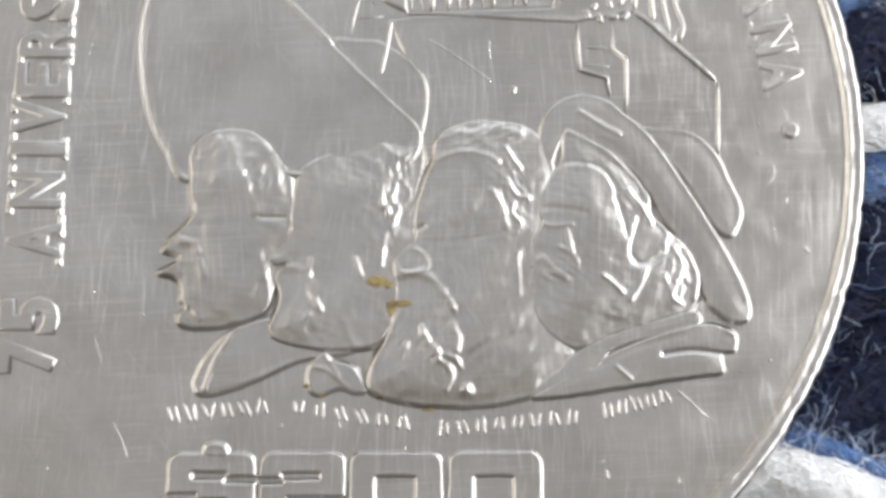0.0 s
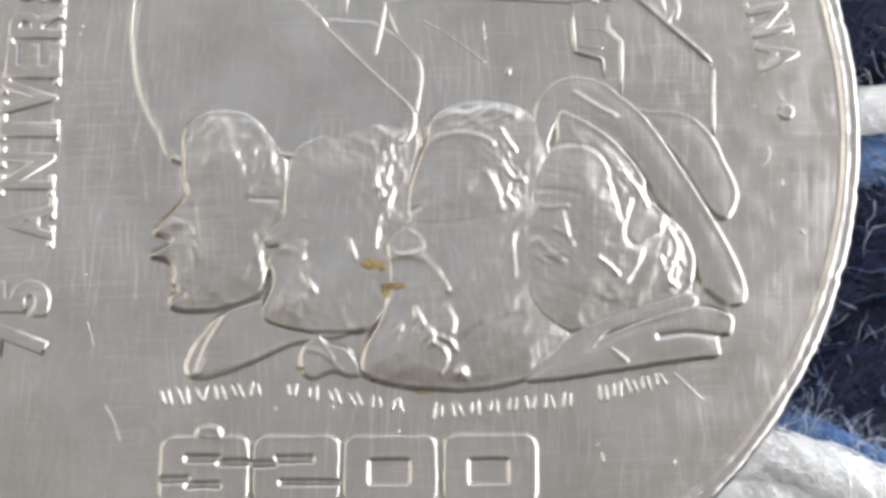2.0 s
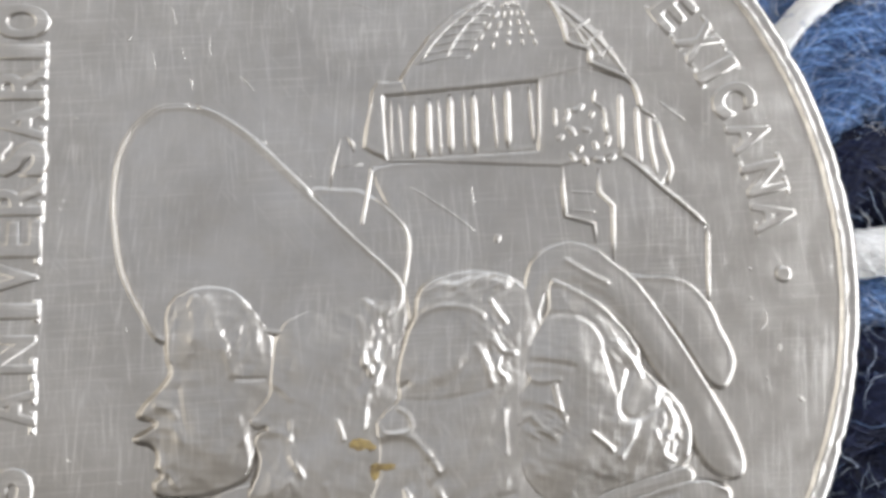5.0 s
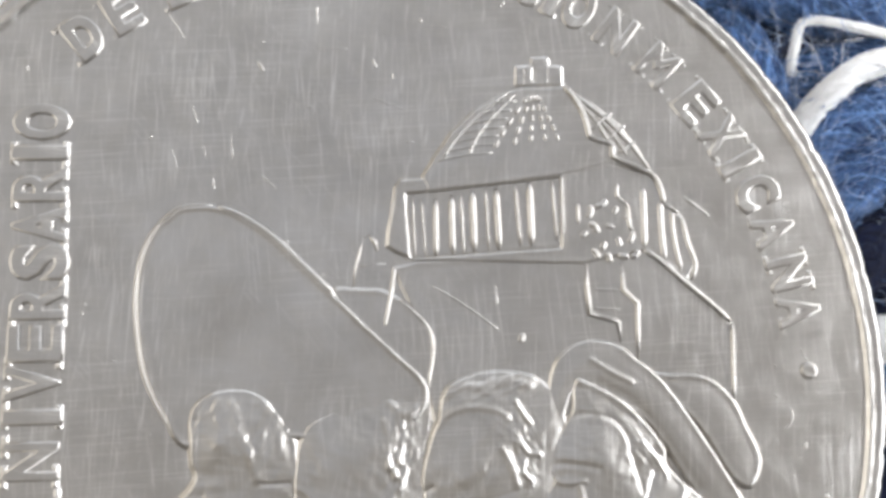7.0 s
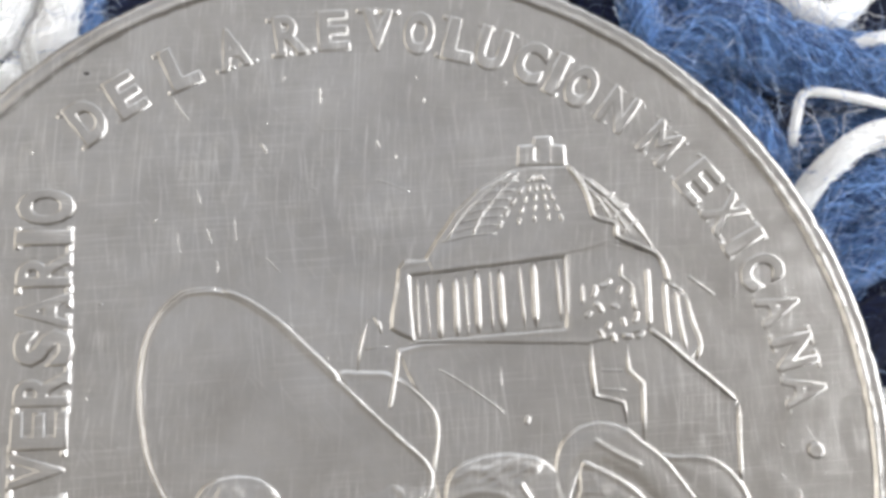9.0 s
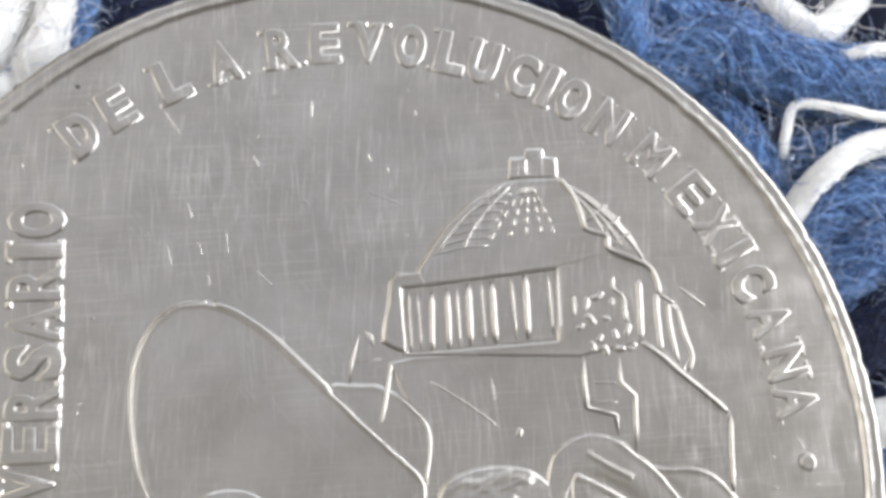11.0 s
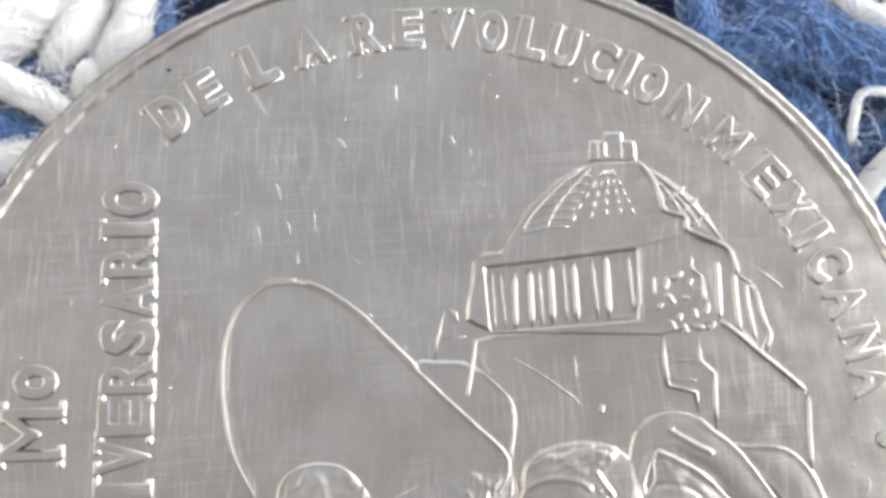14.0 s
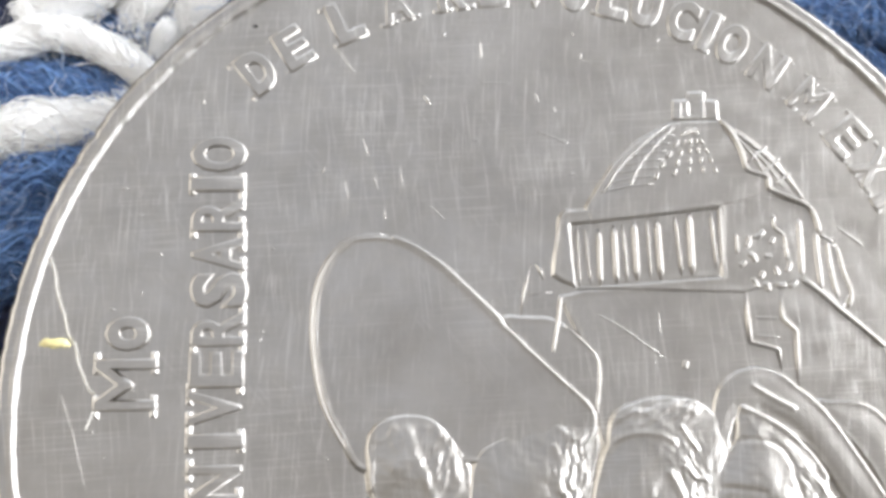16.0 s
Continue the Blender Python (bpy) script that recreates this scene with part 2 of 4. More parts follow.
def tufts(centre, rx, ry, n, seed, lean=90, w=0.07, amp=0.06):
    """Short raised strokes scattered over an oval: worn hair."""
    rng = np.random.RandomState(seed)
    out = []
    for _ in range(n):
        a, q = rng.uniform(0, 6.28), math.sqrt(rng.uniform(0, 1))
        x, y = centre[0] + rx * q * math.cos(a), centre[1] + ry * q * math.sin(a)
        b, k = radians(lean + rng.normal(0, 20)), rng.uniform(0.1, 0.3)
        out.append((((x - k * math.cos(b), y - k * math.sin(b)), (x + k * math.cos(b), y + k * math.sin(b))), w * rng.uniform(0.7, 1.4), 0.25 * amp * rng.choice((-1, 1, 1)) * rng.uniform(0.4, 1.2)))
    return tuple(out)


def ridge(name, line, w, h, parent, base=0.0, material=None, label="", n=4, straight=False):
    """A raised rounded line on the coin, tapered at its ends."""
    s = np.array(line, float)
    if len(s) > 2 and not straight:
        s = spline(s, n)
    elif not straight:
        s = np.array([s[0] + (s[1] - s[0]) * k / 6 for k in range(7)])
    tan = np.gradient(s, axis=0)
    tan /= np.linalg.norm(tan, axis=1)[:, None] + 1e-9
    nor = np.stack([-tan[:, 1], tan[:, 0]], 1)
    bm = bmesh.new()
    rows = []
    for i, (p, q) in enumerate(zip(s, nor)):
        k = 0.35 if i in (0, len(s) - 1) else 1.0
        rows.append([bm.verts.new(((p[0] + q[0] * w * k * np.cos(a)) * MM, (p[1] + q[1] * w * k * np.cos(a)) * MM, (FZ + base - 0.02 + (h * 0.75 + 0.02) * k * np.sin(a)) * MM))
                     for a in np.linspace(0, math.pi, 7)])
    for a, b in zip(rows[:-1], rows[1:]):
        for j in range(6):
            bm.faces.new((a[j], b[j], b[j + 1], a[j + 1]))
    bm.faces.new(rows[0])
    bm.faces.new(rows[-1][::-1])
    bmesh.ops.recalc_face_normals(bm, faces=bm.faces)
    return part(name, bm, material or METAL, parent, label)


def lathe(bm, profile, n):
    rings = []
    for r, z in profile:
        rings.append([bm.verts.new((r * math.cos(6.283185307 * k / n) * MM, r * math.sin(6.283185307 * k / n) * MM, z * MM)) for k in range(n)])
    for a, b in zip(rings[:-1], rings[1:]):
        for k in range(n):
            bm.faces.new((a[k], a[(k + 1) % n], b[(k + 1) % n], b[k]))
    return rings


# ---- unseen room, added for the coin to reflect and to hold the lights ----
def wall_box(name, lo, hi, mat):
    bm = bmesh.new()
    box(bm, lo, hi)
    return tagged(part(name, bm, mat, smooth=False), "unseen plain room surface for the coin to reflect", "wall", kind="structure")


tagged(wall_box("floor", (WEST - 0.1, SOUTH - 0.1, -0.05), (EAST + 0.1, NORTH + 0.1, 0.0), BOARDS), "plain dark floor under the cloth", "floor")
wall_box("wall_south", (WEST - 0.1, SOUTH - 0.1, 0), (EAST + 0.1, SOUTH, ROOF), DARKWALL)


def opened(name, label, category, mat, thing, to_world, u0, u1, v0, v1, thick):
    """A wall or ceiling with one framed opening; to_world turns (along, up, depth) into a place."""
    _, _, wide, high, _, _ = OPENINGS[thing]
    c = OPENINGS[thing][0]
    cu, cv = {"window_1": (c[1], c[2]), "window_2": (c[0], c[2]), "fill_west": (c[1], c[2]), "roof_fill": (c[0], c[1])}[thing]
    a0, a1, b0, b1 = cu - wide / 2, cu + wide / 2, cv - high / 2, cv + high / 2

    def slab(bm, p, q):
        p, q = to_world(*p), to_world(*q)
        box(bm, [min(x) for x in zip(p, q)], [max(x) for x in zip(p, q)])

    bm = bmesh.new()
    for p, q in (((u0, v0, 0), (a0, v1, thick)), ((a1, v0, 0), (u1, v1, thick)), ((a0, v0, 0), (a1, b0, thick)), ((a0, b1, 0), (a1, v1, thick))):
        slab(bm, p, q)
    tagged(part(name, bm, mat, smooth=False), label, category, kind="structure")
    window = tagged(new(thing), "unseen white framed opening with an area light", "window", kind="structure")
    bm = bmesh.new()
    f = 0.05
    for p, q in (((a0, b0), (a0 + f, b1)), ((a1 - f, b0), (a1, b1)), ((a0 + f, b0), (a1 - f, b0 + f)), ((a0 + f, b1 - f), (a1 - f, b1))):
        slab(bm, (*p, 0.02), (*q, 0.08))
    part("window_frame", bm, FRAME, window, smooth=False)


opened("wall_east", "unseen plain wall with an opening for an area light", "wall", DARKWALL, "window_1", lambda u, v, d: (EAST + d, u, v), SOUTH, NORTH, 0, ROOF, 0.1)
opened("wall_north", "unseen plain wall with an opening for an area light", "wall", PLASTER, "window_2", lambda u, v, d: (u, NORTH + d, v), WEST - 0.1, EAST + 0.1, 0, ROOF, 0.1)
opened("wall_west", "unseen plain wall with an opening for an area light", "wall", PLASTER, "fill_west", lambda u, v, d: (WEST - d, u, v), SOUTH, NORTH, 0, ROOF, 0.1)
opened("ceiling", "unseen plain grey ceiling with a large fill light opening", "ceiling", CEILING, "roof_fill", lambda u, v, d: (u, v, ROOF + d), WEST - 0.1, EAST + 0.1, SOUTH - 0.1, NORTH + 0.1, 0.1)

# ---- coin: body and rim ----
coin = tagged(new("coin"), "worn silvery commemorative coin with raised busts lying on knitted cloth", "coin")
bm = bmesh.new()
rings = lathe(bm, [(14.15, FZ), (14.15, 7.75), (13.9, 7.5)], 360)
bm.faces.new(rings[0])
bm.faces.new(rings[-1][::-1])
part("coin_body", bm, METAL, coin, "flat scratched metal field", smooth=False)

bm = bmesh.new()
RIM = [(14.00, FZ - 0.03), (14.14, FZ + 0.003), (14.165, FZ + 0.025), (14.195, FZ + 0.105), (14.22, FZ + 0.125), (14.26, FZ + 0.13), (14.30, FZ + 0.125), (14.36, FZ + 0.115),
       (14.44, FZ + 0.118), (14.50, FZ + 0.135), (14.56, FZ + 0.14), (14.62, FZ + 0.12), (14.68, FZ + 0.06), (14.74, FZ - 0.02), (14.75, FZ - 0.15), (14.75, 7.8), (14.6, 7.52), (14.0, 7.5)]
lathe(bm, RIM, 900)
rng = np.random.RandomState(4)
dents = [(rng.uniform(0, 6.283), rng.uniform(0.002, 0.010), 0.05 * rng.uniform(0, 1) ** 2.5) for _ in range(170)]
for v in bm.verts:
    r, a = math.hypot(v.co.x, v.co.y) / MM, math.atan2(v.co.y, v.co.x) % 6.283
    if r > 14.3 and v.co.z > 9.7 * MM:
        cut = sum(dep * math.exp(-((a - c) / wd) ** 2) for c, wd, dep in dents)
        k = min(1.0, (r - 14.3) / 0.35)
        v.co.z -= cut * 0.9 * k * MM
        v.co.x *= 1 - cut * 0.5 * k / 14.75
        v.co.y *= 1 - cut * 0.5 * k / 14.75
for v in bm.verts:
    r, a = math.hypot(v.co.x, v.co.y) / MM, math.atan2(v.co.y, v.co.x)
    if r > 14.05 and v.co.z > 9.8 * MM:
        p = Vector((math.cos(a) * 40, math.sin(a) * 40, r * 3))
        f = 1 + 0.022 * noise.noise(p) / 14 + 0.012 * noise.noise(p * 2.3) / 14
        v.co.x, v.co.y = v.co.x * f, v.co.y * f
        v.co.z += (0.016 * noise.noise(p + Vector((9, 0, 0))) + 0.010 * noise.noise(p * 2.7)) * MM
part("rim", bm, METAL, coin, "nicked raised rim")

# ---- coin: hats and busts, as plain low relief ----
relief("hat_relief", [(-4.69, -1.71), (-5.38, -0.66), (-5.81, 0.24), (-6.03, 1.36), (-6.10, 2.35), (-5.99, 3.42), (-5.64, 4.22), (-5.11, 4.76), (-4.63, 4.92), (-4.02, 4.92), (-3.29, 4.66), (-2.38, 4.02), (-1.46, 3.13), (-0.54, 2.24), (0.25, 1.47), (0.91, 0.83), (1.85, -0.18), (1.40, -1.17), (-0.73, -1.55), (-2.98, -1.47)],
       0.095, coin, edge=0.15, lip=0.03, seed=11, wear=0.0015, label="broad scratched hat brim")
relief("hat_relief", [(-0.72, 2.40), (0.01, 2.54), (0.71, 2.47), (1.40, 2.01), (1.84, 1.57), (2.01, 1.04), (1.94, 0.31), (1.84, -0.26), (0.83, 0.72)], 0.075, coin, edge=0.13, seed=12)
ridge("pole_relief", [(0.98, 3.18), (0.86, 2.41), (0.65, 1.34)], 0.07, 0.13, coin)
ridge("outline_relief", [(1.01, 2.30), (1.50, 1.85), (1.89, 1.41), (2.00, 0.89), (1.93, 0.31), (1.84, -0.23)], 0.065, 0.14, coin)
ridge("outline_relief", [(-4.77, -1.71), (-5.41, -0.66), (-5.83, 0.24), (-6.05, 1.36), (-6.12, 2.35), (-6.00, 3.42), (-5.65, 4.22), (-5.12, 4.76), (-4.63, 4.92), (-4.02, 4.92)], 0.075, 0.13, coin)
ridge("outline_relief", [(-3.97, 4.89), (-3.29, 4.64), (-2.38, 4.01), (-1.46, 3.12), (-0.60, 2.27)], 0.115, 0.17, coin)

relief("bust_relief", [(-4.54, -2.15), (-4.45, -2.54), (-4.78, -2.97), (-5.17, -3.42), (-5.26, -3.66), (-4.93, -3.76), (-4.81, -3.89), (-5.31, -4.20), (-5.26, -4.33), (-4.95, -4.39), (-4.72, -4.70), (-4.75, -4.98), (-4.61, -5.19), (-4.81, -5.41), (-4.71, -5.70), (-4.22, -5.79), (-3.44, -5.71), (-2.44, -5.35), (-2.12, -4.49), (-1.84, -3.38), (-1.70, -2.59), (-1.72, -1.62), (-2.13, -0.90), (-2.69, -0.31), (-3.40, -0.13), (-4.09, -0.27), (-4.52, -0.62), (-4.62, -1.35)],
       0.13, coin, dome=0.18, soft=0.9, tilt=(-0.026, 0), edge=0.17, seed=21, wear=0.006, lip=0.010, hair=(((-2.75, -1.55), 1.15, 1.5, 70, 0.30, 0.016), ((-4.10, -0.75), 0.6, 0.5, 60, 0.26, 0.012), ((-2.45, -4.30), 0.6, 1.0, 75, 0.24, 0.010)),
       strokes=(([(-4.55, -0.70), (-4.61, -1.19), (-4.49, -1.54), (-4.57, -2.15)], 0.10, 0.04), ([(-4.35, -1.10), (-4.48, -1.67), (-4.50, -2.14)], 0.08, 0.05), ([(-4.45, -2.70), (-3.87, -2.65), (-3.40, -2.61)], 0.14, 0.02),
                ([(-4.76, -3.34), (-4.45, -3.44), (-4.26, -3.65)], 0.10, 0.06), ([(-5.19, -4.23), (-4.74, -3.92), (-4.28, -3.96), (-4.09, -4.22)], 0.16, 0.07), ([(-4.72, -4.67), (-4.55, -4.97), (-4.62, -5.28)], 0.12, 0.04),
                ([(-3.46, -0.60), (-3.29, -1.16), (-2.96, -1.96), (-2.76, -2.52)], 0.14, 0.06), ([(-3.85, -0.53), (-3.76, -1.17), (-3.87, -1.66)], 0.12, 0.04), ([(-2.68, -0.51), (-2.28, -1.15), (-2.10, -1.95)], 0.12, 0.05),
                ([(-2.60, -3.71), (-2.43, -4.33), (-2.30, -4.96)], 0.10, 0.05), ([(-4.40, -5.13), (-4.16, -5.51)], 0.08, 0.05),
                ([(-4.24, -2.94), (-4.11, -3.72), (-4.00, -4.19)], 0.10, -0.05), ([(-2.63, -2.69), (-1.93, -2.68)], 0.05, -0.06)) + tufts((-2.97, -1.32), 0.9, 0.9, 40, 1) + tufts((-4.08, -0.69), 0.5, 0.4, 14, 2) + tufts((-3.35, -4.34), 0.8, 1.2, 16, 3, amp=0.025),
       lumps=(((-3.35, -4.50), 0.9, 1.0, 0.05), ((-3.59, -1.65), 0.8, 0.7, 0.04)), label="plain raised profile form")
relief("shoulder_relief", [(-3.31, -5.77), (-3.83, -6.28), (-4.22, -6.89), (-4.32, -7.30), (-4.07, -7.60), (-3.27, -7.46), (-2.37, -7.08), (-1.47, -6.68), (-0.70, -6.54), (0.06, -6.34), (-0.56, -5.72), (-2.10, -5.42)],
       0.09, coin, dome=0.05, soft=0.3, seed=22, strokes=(([(-3.34, -5.97), (-3.74, -6.66), (-3.99, -7.42)], 0.07, 0.07), ([(-4.08, -7.42), (-2.97, -7.19), (-1.77, -6.73)], 0.1, 0.03)))
relief("bust_relief", [(-1.07, -0.93), (-1.49, -1.22), (-1.72, -1.79), (-1.81, -2.59), (-1.84, -3.10), (-2.12, -3.46), (-2.36, -3.78), (-2.23, -4.02), (-1.89, -4.01), (-2.13, -4.17), (-2.22, -4.41), (-2.07, -4.80), (-2.14, -5.27), (-2.36, -5.73), (-2.13, -6.09), (-1.47, -6.28), (-0.55, -6.37), (0.67, -6.18), (1.21, -5.24), (1.28, -4.30), (1.67, -3.34), (1.74, -2.06), (1.93, -1.08), (1.90, -0.43), (1.26, -0.18), (0.47, -0.22), (-0.40, -0.63)],
       0.125, coin, dome=0.16, soft=0.9, tilt=(-0.014, -0.026), edge=0.17, seed=23, wear=0.006, lip=0.010, hair=(((1.05, -1.90), 0.75, 1.7, 80, 0.27, 0.018), ((-1.55, -5.25), 0.75, 0.9, 110, 0.24, 0.012)),
       strokes=(([(-2.13, -4.10), (-1.82, -4.08), (-1.44, -4.14), (-1.20, -4.48), (-0.96, -5.10)], 0.13, 0.07), ([(-2.08, -4.95), (-2.16, -5.42), (-2.31, -5.73)], 0.09, 0.05), ([(-1.21, -3.85), (-1.23, -4.32)], 0.06, 0.06),
                ([(-1.76, -2.83), (-1.46, -2.98), (-1.22, -3.22)], 0.09, 0.04), ([(-2.29, -3.83), (-1.83, -3.86)], 0.1, 0.05), ([(0.79, -0.61), (1.26, -0.93), (1.66, -0.68)], 0.10, 0.05), ([(0.63, -1.10), (0.79, -1.59), (0.72, -2.07), (0.96, -2.55)], 0.09, 0.06),
                ([(0.95, -2.07), (1.19, -2.39), (1.04, -2.87)], 0.09, 0.06), ([(0.03, -3.84), (0.19, -4.31)], 0.06, 0.06), ([(0.81, -3.19), (0.73, -3.99)], 0.07, 0.05), ([(-1.19, -4.79), (-0.88, -5.26)], 0.06, 0.05),
                ([(-0.26, -5.56), (-0.02, -6.18)], 0.1, 0.04)) + tufts((1.03, -1.91), 0.5, 1.4, 40, 4) + tufts((-1.49, -5.26), 0.4, 0.7, 20, 5, 60) + tufts((-0.42, -4.79), 0.8, 1.2, 24, 6, amp=0.03),
       lumps=(((-0.22, -2.09), 0.9, 0.9, 0.04), ((-1.41, -5.57), 0.5, 0.6, 0.05)), label="plain raised profile form")
relief("collar_relief", [(-1.28, -6.99), (-1.16, -6.65), (-0.78, -6.34), (-0.55, -6.57), (0.06, -6.80), (0.38, -7.41), (0.07, -7.53), (-0.39, -7.41), (-0.92, -7.59), (-1.21, -7.41)], 0.11, coin, dome=0.04, soft=0.15, seed=24,
       strokes=(([(-1.08, -6.80), (-0.70, -6.88), (-0.16, -7.33)], 0.06, 0.05), ([(-0.78, -6.49), (-0.39, -7.03)], 0.05, 0.05)))
relief("bust_relief", [(2.22, -0.39), (2.54, -0.05), (3.34, 0.21), (4.15, 0.22), (4.87, 0.02), (5.51, -0.61), (5.73, -2.00), (5.48, -2.98), (5.46, -4.10), (5.44, -5.37), (6.13, -6.39), (5.65, -6.93), (5.01, -7.55), (3.77, -7.86), (2.53, -7.89), (1.30, -7.77), (0.41, -7.44), (0.40, -6.80), (0.83, -6.02), (1.04, -5.24), (1.10, -4.46), (1.02, -4.14), (1.03, -3.86), (1.31, -3.54), (1.65, -3.22), (1.60, -2.70), (1.68, -2.22), (1.87, -1.57), (2.09, -1.00)],
       0.15, coin, dome=0.18, soft=0.9, tilt=(-0.012, 0), edge=0.17, seed=25, wear=0.006, lip=0.010, hair=(((3.60, -0.25), 1.6, 0.60, 25, 0.30, 0.020), ((4.50, -1.90), 0.55, 1.4, 120, 0.28, 0.022), ((1.70, -6.40), 1.2, 1.3, 70, 0.26, 0.018), ((2.45, -5.20), 0.6, 1.0, 110, 0.28, 0.016)),
       strokes=(([(2.35, -0.42), (2.86, -0.16), (3.50, -0.23), (4.15, -0.06), (4.63, -0.21)], 0.12, 0.05), ([(2.14, -1.24), (2.38, -0.94), (3.02, -0.77), (3.66, -0.86), (3.98, -1.05)], 0.08, 0.05), ([(4.22, -0.63), (4.46, -1.04), (4.62, -1.20)], 0.06, 0.08),
                ([(3.81, -1.87), (4.05, -2.35), (4.20, -2.83)], 0.10, 0.07), ([(4.21, -1.70), (4.53, -2.02), (4.85, -2.06)], 0.07, 0.06), ([(4.45, -2.18), (4.36, -2.51), (4.60, -2.75)], 0.06, 0.05), ([(1.67, -3.28), (2.54, -3.33), (3.48, -3.20), (4.44, -2.96)], 0.06, -0.02),
                ([(0.97, -3.59), (1.28, -4.17), (1.98, -4.10), (1.94, -3.74), (1.67, -3.54)], 0.06, 0.06), ([(1.05, -4.30), (1.91, -4.26), (2.38, -4.68), (2.69, -5.15)], 0.11, 0.08), ([(1.29, -5.24), (0.98, -5.87), (0.60, -6.64), (0.50, -7.41)], 0.09, 0.05),
                ([(1.83, -5.71), (2.22, -6.33), (2.76, -6.56), (2.92, -6.79)], 0.08, 0.08), ([(2.69, -5.62), (2.84, -6.01), (2.81, -6.32)], 0.10, 0.08), ([(2.22, -6.48), (2.69, -6.94), (2.53, -7.40)], 0.08, 0.06), ([(1.45, -6.17), (1.42, -6.56)], 0.07, 0.05),
                ([(2.84, -6.79), (3.62, -6.16), (4.72, -5.85)], 0.12, -0.05), ([(1.67, -3.02), (1.90, -2.89)], 0.08, -0.06), ([(4.51, -3.63), (4.55, -4.75)], 0.08, 0.04)) + tufts((3.50, -0.20), 1.1, 0.35, 36, 7, 20) + tufts((4.21, -1.86), 0.35, 1.0, 30, 8, 120) + tufts((1.60, -6.64), 0.9, 0.9, 36, 9, 80) + tufts((2.53, -5.86), 0.3, 0.8, 20, 10, 80),
       lumps=(((2.85, -2.04), 0.9, 1.0, 0.05), ((1.60, -6.79), 0.8, 0.9, 0.05), ((3.07, -7.40), 0.16, 0.16, 0.10), ((3.31, -5.23), 0.8, 0.9, 0.03)), label="plain raised profile form")
relief("hat_relief", [(5.15, -0.21), (5.37, 0.46), (5.78, 0.84), (6.44, 1.05), (7.17, 0.87), (7.73, 0.42), (8.22, 0.02), (8.69, -0.56), (9.39, -1.62), (10.08, -2.76), (10.69, -3.89), (11.04, -4.69), (11.12, -5.25), (10.94, -5.52), (10.46, -5.50), (9.91, -5.02), (9.47, -3.90), (8.63, -2.45), (7.85, -1.32), (6.73, -0.59), (5.92, -0.36), (5.50, -1.35), (5.17, -2.01), (5.07, -1.03)],
       0.13, coin, dome=0.07, soft=0.3, seed=26, strokes=(([(6.35, 0.48), (6.99, 0.08), (7.47, -0.16)], 0.07, 0.05), ([(7.25, 0.75), (8.21, -0.02), (9.00, -1.09), (9.96, -2.68), (10.61, -3.86), (11.00, -4.85)], 0.12, 0.06), ([(6.58, -0.18), (7.54, -0.74), (8.32, -1.80), (9.18, -3.10)], 0.16, -0.05)), label="long curved hat brim")
relief("hat_relief", [(8.05, -0.02), (8.71, 0.06), (9.45, 0.00), (9.98, -0.29), (10.39, -0.78), (10.66, -1.44), (10.96, -2.10), (10.99, -2.56), (10.64, -3.11), (10.08, -2.76), (9.31, -1.46)], 0.11, coin, dome=0.05, soft=0.3, seed=27,
       strokes=(([(8.38, -0.02), (9.45, -0.06), (10.01, -0.39), (10.48, -1.08), (10.89, -2.13), (10.87, -2.59)], 0.09, 0.05),), label="rounded hat crown")
